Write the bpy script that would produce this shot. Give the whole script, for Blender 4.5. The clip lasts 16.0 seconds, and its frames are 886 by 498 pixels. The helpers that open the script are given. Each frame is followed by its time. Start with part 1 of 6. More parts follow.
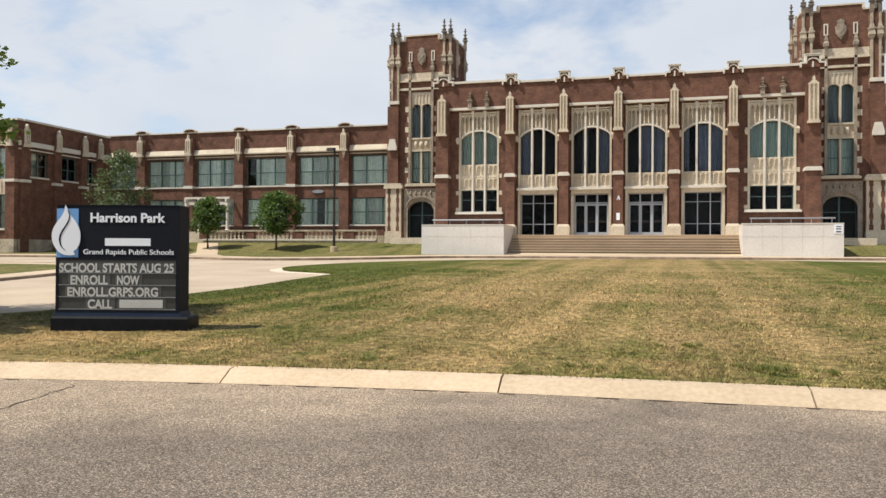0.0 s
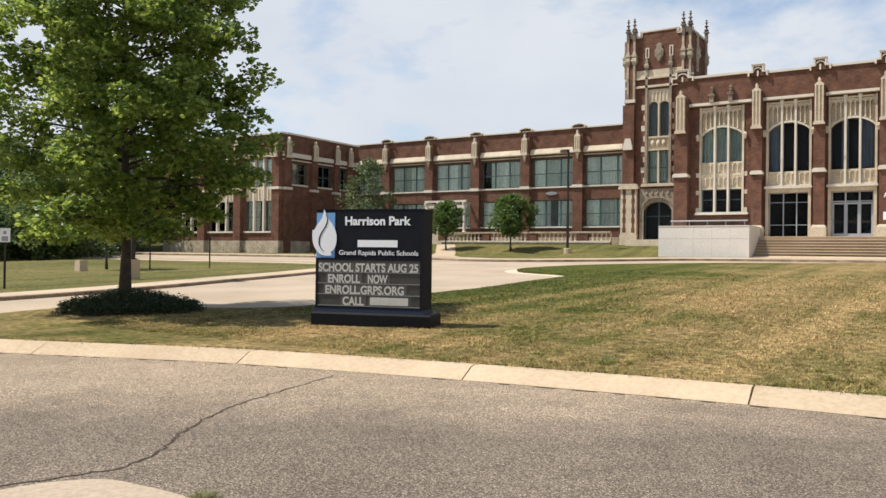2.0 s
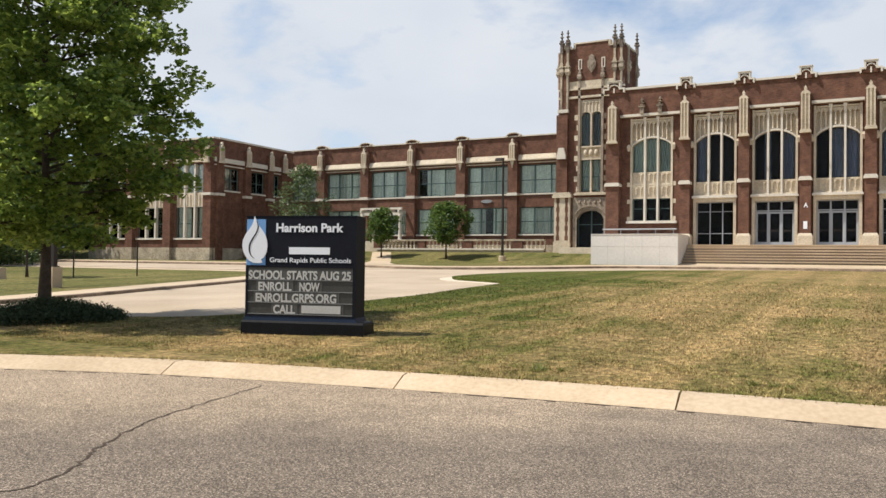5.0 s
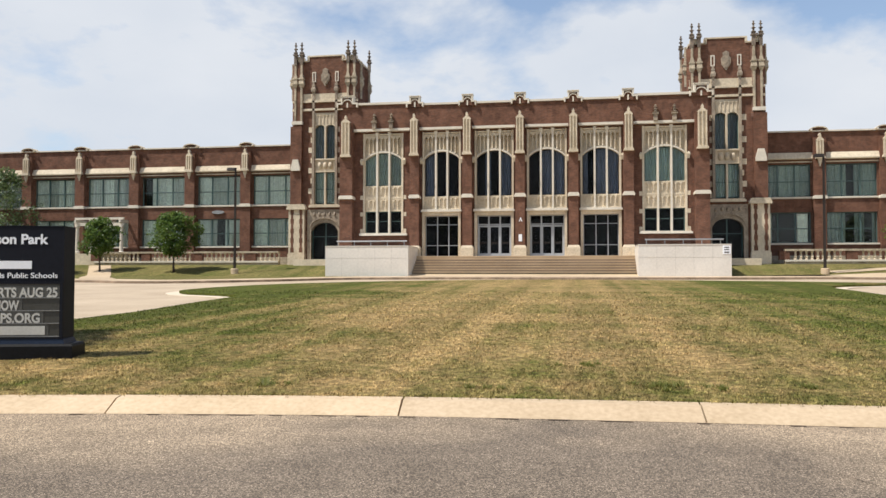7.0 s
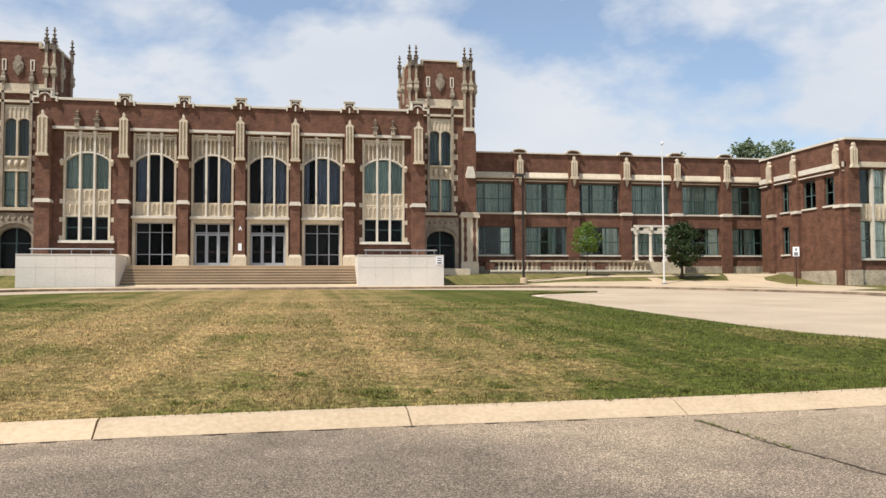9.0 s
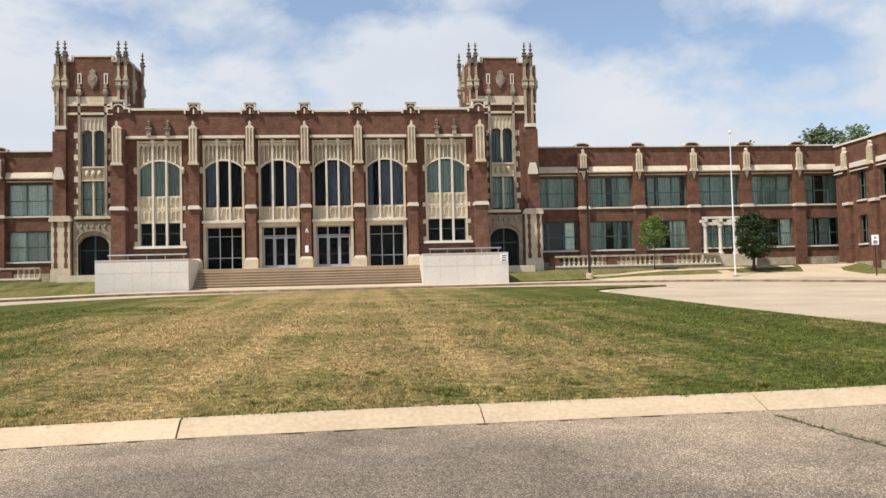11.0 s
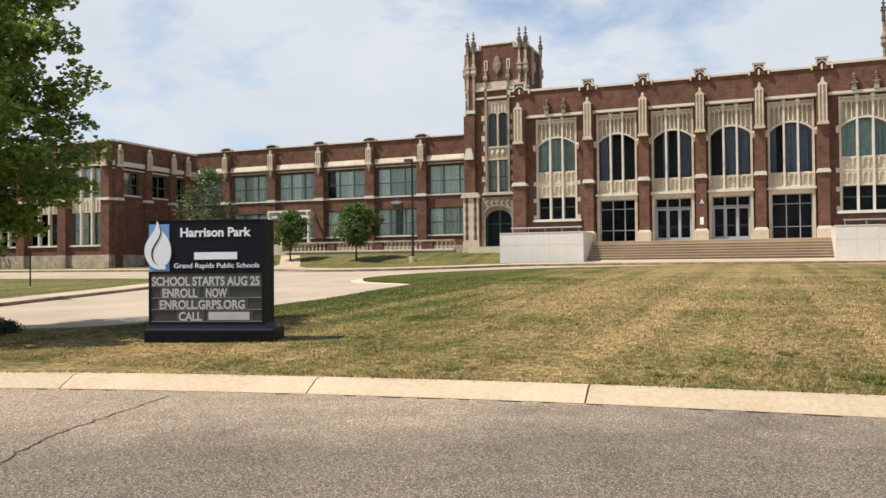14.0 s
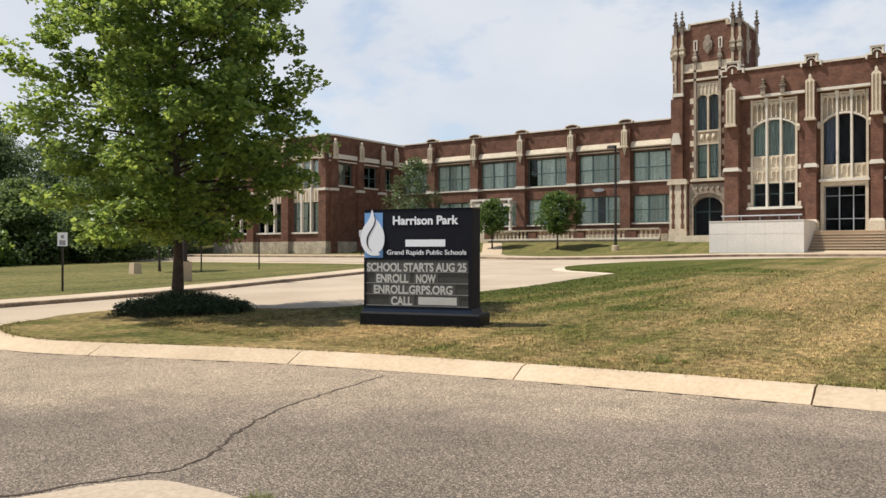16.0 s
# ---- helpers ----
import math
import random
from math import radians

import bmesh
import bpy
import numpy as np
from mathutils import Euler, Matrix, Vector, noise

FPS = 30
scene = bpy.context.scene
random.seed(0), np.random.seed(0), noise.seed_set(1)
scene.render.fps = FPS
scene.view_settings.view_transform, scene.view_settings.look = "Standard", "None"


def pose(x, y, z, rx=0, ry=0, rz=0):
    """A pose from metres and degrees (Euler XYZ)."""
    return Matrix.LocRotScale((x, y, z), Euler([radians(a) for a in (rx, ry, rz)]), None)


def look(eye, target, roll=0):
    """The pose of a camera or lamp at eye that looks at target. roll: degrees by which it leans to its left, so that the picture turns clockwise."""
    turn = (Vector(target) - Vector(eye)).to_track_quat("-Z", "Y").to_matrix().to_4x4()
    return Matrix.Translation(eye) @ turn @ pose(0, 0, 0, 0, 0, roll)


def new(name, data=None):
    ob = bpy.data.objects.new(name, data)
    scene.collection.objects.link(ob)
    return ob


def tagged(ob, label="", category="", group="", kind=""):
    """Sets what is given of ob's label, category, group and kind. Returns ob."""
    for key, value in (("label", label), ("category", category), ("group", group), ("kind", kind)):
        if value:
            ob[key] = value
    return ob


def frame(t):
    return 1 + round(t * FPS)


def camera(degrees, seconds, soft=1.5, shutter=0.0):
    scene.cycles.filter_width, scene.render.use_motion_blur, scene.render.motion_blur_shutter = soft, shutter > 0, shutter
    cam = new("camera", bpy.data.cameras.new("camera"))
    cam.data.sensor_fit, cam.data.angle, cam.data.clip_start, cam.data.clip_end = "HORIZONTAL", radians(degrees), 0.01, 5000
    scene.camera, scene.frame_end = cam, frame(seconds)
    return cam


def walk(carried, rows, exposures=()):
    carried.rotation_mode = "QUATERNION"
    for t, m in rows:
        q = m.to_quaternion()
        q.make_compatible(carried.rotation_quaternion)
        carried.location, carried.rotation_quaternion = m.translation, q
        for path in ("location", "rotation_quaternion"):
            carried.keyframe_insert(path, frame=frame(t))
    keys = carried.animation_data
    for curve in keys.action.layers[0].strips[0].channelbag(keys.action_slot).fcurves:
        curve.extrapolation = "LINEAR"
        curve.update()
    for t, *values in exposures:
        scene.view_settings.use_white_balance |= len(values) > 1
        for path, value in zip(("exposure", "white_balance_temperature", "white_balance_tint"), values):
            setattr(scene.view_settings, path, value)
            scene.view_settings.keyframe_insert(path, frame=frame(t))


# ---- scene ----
cam = camera(57.73, 16.0)
ARM, EYE = 0.30, 1.5   # the phone at arm's length from a turning body
ROWS = [   # seconds, yaw, pitch, roll
    (0.00, 16.16, 0.40, -0.39),
    (0.50, 20.16, 0.37, -0.49),
    (1.00, 24.64, 0.43, -0.48),
    (1.50, 28.75, 0.44, -0.63),
    (2.00, 32.62, 0.37, -0.71),
    (2.50, 36.74, 0.20, -0.94),
    (3.00, 40.03, 0.01, -1.16),
    (3.20, 40.74, -0.03, -1.26),
    (3.60, 41.30, 0.10, -1.30),
    (4.25, 36.60, 0.55, -1.05),
    (5.30, 24.79, 1.12, -0.71),
    (5.50, 22.79, 1.25, -0.70),
    (6.00, 18.21, 1.56, -0.58),
    (6.50, 13.88, 1.85, -0.34),
    (7.00, 9.43, 1.95, -0.06),
    (7.50, 4.53, 2.13, 0.22),
    (8.00, -0.00, 2.35, 0.25),
    (8.50, -4.87, 2.49, 0.17),
    (8.70, -7.00, 2.55, 0.12),
    (9.70, -14.30, 2.70, 0.70),
    (10.80, -8.28, 2.62, 1.29),
    (11.00, -5.65, 2.54, 1.43),
    (11.50, 0.14, 2.42, 1.63),
    (12.00, 4.61, 2.26, 1.24),
    (12.50, 8.46, 1.91, 1.03),
    (13.00, 13.15, 1.66, 0.98),
    (13.50, 17.87, 1.31, 0.83),
    (14.00, 21.70, 1.05, 0.54),
    (14.50, 24.62, 0.94, 0.23),
    (15.00, 28.01, 0.79, -0.04),
    (15.50, 32.33, 0.52, -0.09),
    (16.00, 35.89, 0.27, -0.04),
]


def stand(t, a):
    """Where the phone is: at arm's length from a body that sways a little between the sweeps."""
    side = float(np.interp(t, (0, 3.2, 5.3, 8.7, 10.8, 16), (0.0, 0.0, 0.028, 0.024, -0.016, -0.02)))
    ahead = ARM + float(np.interp(t, (0, 3.2, 5.3, 8.7, 10.8, 16), (-0.04, -0.04, 0.045, 0.045, 0.035, 0.045)))
    c, n = math.cos(radians(a)), math.sin(radians(a))
    return side * c - ahead * n, side * n + ahead * c


walk(cam, [(t, pose(*stand(t, a), EYE, 90 + p, 0, a) @ pose(0, 0, 0, 0, 0, -r)) for t, a, p, r in ROWS])

from mathutils import geometry

# ---- light ----
SUN_TO = Vector((-0.88, -0.53, 1.70)).normalized()
sun_data = bpy.data.lights.new("sun", "SUN")
sun_data.energy, sun_data.angle, sun_data.color = 5.6, radians(0.5), (1.0, 0.95, 0.87)
sun_ob = new("sun", sun_data)
sun_ob.matrix_world = look((0, 0, 60), Vector((0, 0, 60)) - SUN_TO)

world = bpy.data.worlds.new("world")
scene.world = world
world.use_nodes = True
wt = world.node_tree
wt.nodes.clear()
w_out = wt.nodes.new("ShaderNodeOutputWorld")
w_bg = wt.nodes.new("ShaderNodeBackground")
w_sky = wt.nodes.new("ShaderNodeTexSky")
w_sky.sky_type, w_sky.sun_disc = "NISHITA", False
w_sky.sun_elevation = math.asin(SUN_TO.z)
w_sky.sun_rotation = math.atan2(SUN_TO.x, SUN_TO.y)
w_sky.air_density, w_sky.dust_density = 1.0, 0.5
w_bg.inputs["Strength"].default_value = 0.12
# thin broken clouds laid over the clear sky
w_tc = wt.nodes.new("ShaderNodeTexCoord")
w_map = wt.nodes.new("ShaderNodeMapping")
w_map.inputs["Scale"].default_value = (1.0, 1.0, 1.9)
w_map.inputs["Location"].default_value = (0.35, 0.1, 0.2)
w_n = wt.nodes.new("ShaderNodeTexNoise")
w_n.inputs["Scale"].default_value, w_n.inputs["Detail"].default_value = 3.2, 12.0
w_n.inputs["Roughness"].default_value, w_n.inputs["Distortion"].default_value = 0.56, 0.12
w_r = wt.nodes.new("ShaderNodeValToRGB")
w_r.color_ramp.elements[0].position, w_r.color_ramp.elements[1].position = 0.38, 0.50
w_r.color_ramp.elements[0].color, w_r.color_ramp.elements[1].color = (0.16, 0.16, 0.16, 1), (0.96, 0.97, 0.97, 1)
w_n2 = wt.nodes.new("ShaderNodeTexNoise")
w_n2.inputs["Scale"].default_value, w_n2.inputs["Detail"].default_value = 5.0, 6.0
w_c = wt.nodes.new("ShaderNodeMix")
w_c.data_type = "RGBA"
w_c.inputs["A"].default_value, w_c.inputs["B"].default_value = (5.1, 5.65, 6.5, 1), (7.2, 7.35, 7.6, 1)
w_mix = wt.nodes.new("ShaderNodeMix")
w_mix.data_type = "RGBA"
wt.links.new(w_tc.outputs["Generated"], w_map.inputs["Vector"])
wt.links.new(w_map.outputs["Vector"], w_n.inputs["Vector"])
wt.links.new(w_map.outputs["Vector"], w_n2.inputs["Vector"])
wt.links.new(w_n.outputs["Fac"], w_r.inputs["Fac"])
wt.links.new(w_n2.outputs["Fac"], w_c.inputs["Factor"])
# the cloud thins towards a clear zenith
w_sep, w_thin, w_fac = wt.nodes.new("ShaderNodeSeparateXYZ"), wt.nodes.new("ShaderNodeMapRange"), wt.nodes.new("ShaderNodeMath")
w_thin.interpolation_type = "SMOOTHSTEP"
for key, value in (("From Min", 0.38), ("From Max", 0.72), ("To Min", 1.0), ("To Max", 0.03)):
    w_thin.inputs[key].default_value = value
w_fac.operation = "MULTIPLY"
wt.links.new(w_tc.outputs["Generated"], w_sep.inputs[0])
wt.links.new(w_sep.outputs["Z"], w_thin.inputs["Value"])
wt.links.new(w_r.outputs["Color"], w_fac.inputs[0])
wt.links.new(w_thin.outputs["Result"], w_fac.inputs[1])
wt.links.new(w_fac.outputs[0], w_mix.inputs["Factor"])
w_lift = wt.nodes.new("ShaderNodeMix")
w_lift.data_type, w_lift.blend_type = "RGBA", "MULTIPLY"
w_lift.inputs["Factor"].default_value, w_lift.inputs["B"].default_value = 1.0, (1.22, 1.27, 1.30, 1)
wt.links.new(w_sky.outputs["Color"], w_lift.inputs["A"])
wt.links.new(w_lift.outputs["Result"], w_mix.inputs["A"])
wt.links.new(w_c.outputs["Result"], w_mix.inputs["B"])
wt.links.new(w_mix.outputs["Result"], w_bg.inputs["Color"])
wt.links.new(w_bg.outputs["Background"], w_out.inputs["Surface"])
scene.view_settings.exposure = -0.02


# ---- materials ----
def material(name, color, rough=0.8, metal=0.0, vary=0.25, scale=1.0, fine=40.0, bump=0.15, spec=0.3, second=None):
    """A surface with two scales of colour change and a fine relief."""
    m = bpy.data.materials.new(name)
    m.use_nodes = True
    nt = m.node_tree
    b = nt.nodes["Principled BSDF"]
    b.inputs["Roughness"].default_value, b.inputs["Metallic"].default_value = rough, metal
    b.inputs["Specular IOR Level"].default_value = spec
    g = nt.nodes.new("ShaderNodeNewGeometry")
    n1, n2 = nt.nodes.new("ShaderNodeTexNoise"), nt.nodes.new("ShaderNodeTexNoise")
    n1.inputs["Scale"].default_value, n1.inputs["Detail"].default_value = scale, 5
    n2.inputs["Scale"].default_value, n2.inputs["Detail"].default_value = fine, 3
    add = nt.nodes.new("ShaderNodeMath")
    add.operation = "ADD"
    ramp = nt.nodes.new("ShaderNodeValToRGB")
    ramp.color_ramp.elements[0].position, ramp.color_ramp.elements[1].position = 0.7, 1.3
    half = nt.nodes.new("ShaderNodeMapRange")
    half.inputs["From Min"].default_value, half.inputs["From Max"].default_value = 0.65, 1.35
    lo = [c * (1 - vary) for c in color]
    hi = [min(1, c * (1 + vary)) for c in (second or color)]
    ramp.color_ramp.elements[0].position, ramp.color_ramp.elements[1].position = 0.0, 1.0
    ramp.color_ramp.elements[0].color, ramp.color_ramp.elements[1].color = (*lo, 1), (*hi, 1)
    for n in (n1, n2):
        nt.links.new(g.outputs["Position"], n.inputs["Vector"])
    nt.links.new(n1.outputs["Fac"], add.inputs[0])
    nt.links.new(n2.outputs["Fac"], add.inputs[1])
    nt.links.new(add.outputs[0], half.inputs["Value"])
    nt.links.new(half.outputs["Result"], ramp.inputs["Fac"])
    nt.links.new(ramp.outputs["Color"], b.inputs["Base Color"])
    if bump:
        bp = nt.nodes.new("ShaderNodeBump")
        bp.inputs["Strength"].default_value, bp.inputs["Distance"].default_value = bump, 0.02
        nt.links.new(n2.outputs["Fac"], bp.inputs["Height"])
        nt.links.new(bp.outputs["Normal"], b.inputs["Normal"])
    return m


def brick_material(name, c1, c2, mortar):
    m = bpy.data.materials.new(name)
    m.use_nodes = True
    nt = m.node_tree
    b = nt.nodes["Principled BSDF"]
    b.inputs["Roughness"].default_value = 0.85
    b.inputs["Specular IOR Level"].default_value = 0.2
    g = nt.nodes.new("ShaderNodeNewGeometry")
    sep, com = nt.nodes.new("ShaderNodeSeparateXYZ"), nt.nodes.new("ShaderNodeCombineXYZ")
    add = nt.nodes.new("ShaderNodeMath")
    add.operation = "ADD"
    br = nt.nodes.new("ShaderNodeTexBrick")
    br.inputs["Scale"].default_value = 1.0
    br.inputs["Brick Width"].default_value, br.inputs["Row Height"].default_value = 0.21, 0.072
    br.inputs["Mortar Size"].default_value = 0.008
    br.inputs["Color1"].default_value, br.inputs["Color2"].default_value = (*c1, 1), (*c2, 1)
    br.inputs["Mortar"].default_value = (*mortar, 1)
    n = nt.nodes.new("ShaderNodeTexNoise")
    n.inputs["Scale"].default_value, n.inputs["Detail"].default_value = 1.6, 9
    n.inputs["Roughness"].default_value = 0.65
    mr = nt.nodes.new("ShaderNodeMapRange")
    mr.inputs["From Min"].default_value, mr.inputs["From Max"].default_value = 0.3, 0.7
    mr.inputs["To Min"].default_value, mr.inputs["To Max"].default_value = 0.62, 1.35
    mul = nt.nodes.new("ShaderNodeMix")
    mul.data_type, mul.blend_type = "RGBA", "MULTIPLY"
    mul.inputs["Factor"].default_value = 1.0
    bp = nt.nodes.new("ShaderNodeBump")
    bp.inputs["Strength"].default_value, bp.inputs["Distance"].default_value = 0.4, 0.01
    bp.invert = True
    L = nt.links.new
    L(g.outputs["Position"], sep.inputs[0])
    L(sep.outputs["X"], add.inputs[0])
    L(sep.outputs["Y"], add.inputs[1])
    L(add.outputs[0], com.inputs["X"])
    L(sep.outputs["Z"], com.inputs["Y"])
    L(com.outputs[0], br.inputs["Vector"])
    L(g.outputs["Position"], n.inputs["Vector"])
    L(n.outputs["Fac"], mr.inputs["Value"])
    L(br.outputs["Color"], mul.inputs["A"])
    L(mr.outputs["Result"], mul.inputs["B"])
    L(mul.outputs["Result"], b.inputs["Base Color"])
    L(br.outputs["Fac"], bp.inputs["Height"])
    L(bp.outputs["Normal"], b.inputs["Normal"])
    return m


def glass_material(name, tint, ior=1.42):
    m = bpy.data.materials.new(name)
    m.use_nodes = True
    nt = m.node_tree
    nt.nodes.clear()
    o = nt.nodes.new("ShaderNodeOutputMaterial")
    t, gl, mx = nt.nodes.new("ShaderNodeBsdfTransparent"), nt.nodes.new("ShaderNodeBsdfGlossy"), nt.nodes.new("ShaderNodeMixShader")
    fr = nt.nodes.new("ShaderNodeFresnel")
    fr.inputs["IOR"].default_value = ior
    t.inputs["Color"].default_value = (*tint, 1)
    gl.inputs["Roughness"].default_value = 0.03
    nt.links.new(fr.outputs[0], mx.inputs[0])
    nt.links.new(t.outputs[0], mx.inputs[1])
    nt.links.new(gl.outputs[0], mx.inputs[2])
    nt.links.new(mx.outputs[0], o.inputs["Surface"])
    return m


def cloth_material(name="pale_curtain", tone=(0.80, 0.80, 0.75)):
    """Pale curtain cloth and blinds, some whiter and some in deeper shade of colour than others."""
    m = material(name, tone, 0.9, vary=0.2, scale=3, fine=8, bump=0.0)
    nt = m.node_tree
    b = nt.nodes["Principled BSDF"]
    g, r, mul = nt.nodes.new("ShaderNodeNewGeometry"), nt.nodes.new("ShaderNodeMapRange"), nt.nodes.new("ShaderNodeMix")
    r.inputs["To Min"].default_value, r.inputs["To Max"].default_value = 0.65, 1.2
    mul.data_type, mul.blend_type = "RGBA", "MULTIPLY"
    mul.inputs["Factor"].default_value = 1.0
    src = b.inputs["Base Color"].links[0].from_socket
    nt.links.new(g.outputs["Random Per Island"], r.inputs["Value"])
    nt.links.new(src, mul.inputs["A"])
    nt.links.new(r.outputs["Result"], mul.inputs["B"])
    nt.links.new(mul.outputs["Result"], b.inputs["Base Color"])
    return m


BRICK = brick_material("red_brown_brick", (0.116, 0.051, 0.031), (0.178, 0.080, 0.046), (0.16, 0.10, 0.078))
STONE = material("cream_stone", (0.57, 0.472, 0.34), 0.85, vary=0.22, scale=0.8, fine=9, bump=0.2, second=(0.61, 0.525, 0.395))
# dark weathered stone; on the tower door surrounds it paints in shade
WEATHERED_SHADED = material("weathered_and_shaded_stone", (0.25, 0.20, 0.155), 0.9, vary=0.35, scale=1.5, fine=10, bump=0.2, second=(0.34, 0.28, 0.21))
SOOTED = material("soot_darkened_stone", (0.11, 0.087, 0.07), 0.9, vary=0.45, scale=2.2, fine=10, bump=0.25, second=(0.20, 0.16, 0.125))
STAINED = material("stained_stone", (0.34, 0.28, 0.205), 0.9, vary=0.4, scale=1.2, fine=9, bump=0.2, second=(0.44, 0.37, 0.27))
PALE = material("pale_cast_stone", (0.66, 0.60, 0.50), 0.8, vary=0.14, scale=1.2, fine=12)
WHITE = material("white_painted_concrete", (0.66, 0.62, 0.56), 0.75, vary=0.10, scale=0.6, fine=7, bump=0.08)
GLASS = glass_material("window_glass", (0.92, 0.96, 0.94), 1.36)
DARKGLASS = glass_material("dark_glass", (0.78, 0.80, 0.83), 1.17)
TEAL = material("teal_window_metal", (0.085, 0.14, 0.13), 0.5, vary=0.15)
GREYMETAL = material("grey_door_metal", (0.40, 0.42, 0.44), 0.5, metal=0.2, vary=0.1)
CURTAIN = cloth_material()
BLIND = cloth_material("grey_green_blind", (0.34, 0.39, 0.36))
DRAPE = cloth_material("dark_blue_drape", (0.25, 0.28, 0.33))
# near-black: the darkness of unlit rooms is put into this colour
DARKROOM = material("unlit_room_shade", (0.032, 0.031, 0.029), 0.9, vary=0.2)
ROOFMAT = material("roof_membrane", (0.16, 0.16, 0.17), 0.9)
CONCRETE = material("concrete", (0.465, 0.35, 0.228), 0.9, vary=0.14, scale=0.5, fine=30, bump=0.2, second=(0.51, 0.398, 0.272))
def kerb_material():
    """Sun-bleached tan concrete, each stone a little different, with stains and worn patches."""
    m = material("tan_kerb_concrete", (0.47, 0.35, 0.218), 0.92, vary=0.11, scale=1.1, fine=18, bump=0.15, second=(0.52, 0.40, 0.27))
    nt = m.node_tree
    b = nt.nodes["Principled BSDF"]
    info, own, tint = nt.nodes.new("ShaderNodeObjectInfo"), nt.nodes.new("ShaderNodeMapRange"), nt.nodes.new("ShaderNodeMix")
    own.inputs["To Min"].default_value, own.inputs["To Max"].default_value = 0.93, 1.08
    tint.data_type, tint.blend_type = "RGBA", "MULTIPLY"
    tint.inputs["Factor"].default_value = 1.0
    src = b.inputs["Base Color"].links[0].from_socket
    nt.links.new(info.outputs["Random"], own.inputs["Value"])
    nt.links.new(src, tint.inputs["A"])
    nt.links.new(own.outputs["Result"], tint.inputs["B"])
    nt.links.new(tint.outputs["Result"], b.inputs["Base Color"])
    return m


KERBTAN = kerb_material()
KERBDARK = material("dark_kerb_concrete", (0.13, 0.092, 0.062), 0.95, vary=0.4, scale=1.5, fine=20, bump=0.2, second=(0.28, 0.205, 0.14))
STEPSHADE = material("shaded_riser_concrete", (0.29, 0.225, 0.17), 0.9, vary=0.2, scale=0.7, fine=20)
SIGNBLACK = material("black_sign_metal", (0.008, 0.009, 0.014), 0.6, vary=0.2, fine=15, bump=0.03, spec=0.15)
SIGNBASE = material("black_sign_base", (0.006, 0.006, 0.007), 0.5, vary=0.5, scale=4, fine=18, bump=0.05, spec=0.15)
PANELGREY = material("letter_panel", (0.055, 0.053, 0.045), 0.5, vary=0.2, scale=2, fine=20, bump=0.03)
RAILGREY = material("letter_rail", (0.22, 0.22, 0.21), 0.5)
STRIPGREY = material("clear_letter_strip", (0.092, 0.090, 0.080), 0.45, vary=0.15, scale=3, fine=20, bump=0.02)
LETTER = material("worn_white_letters", (0.50, 0.49, 0.45), 0.6, vary=0.12, fine=30)
PUREWHITE = material("white_vinyl", (0.82, 0.83, 0.85), 0.5, vary=0.03)
BLUE = material("light_blue_vinyl", (0.16, 0.33, 0.60), 0.5, vary=0.05)
NAVY = material("dark_blue_flashing", (0.009, 0.017, 0.036), 0.45, spec=0.2)
BRONZE = material("dark_bronze_metal", (0.035, 0.028, 0.024), 0.5, metal=0.3)
POLEWHITE = material("white_flagpole_metal", (0.72, 0.72, 0.70), 0.4, vary=0.05)
GALV = material("galvanised_steel", (0.30, 0.30, 0.30), 0.45, metal=0.6)
BARK = material("grey_brown_bark", (0.075, 0.055, 0.042), 0.95, vary=0.4, scale=6, fine=30, bump=0.6)


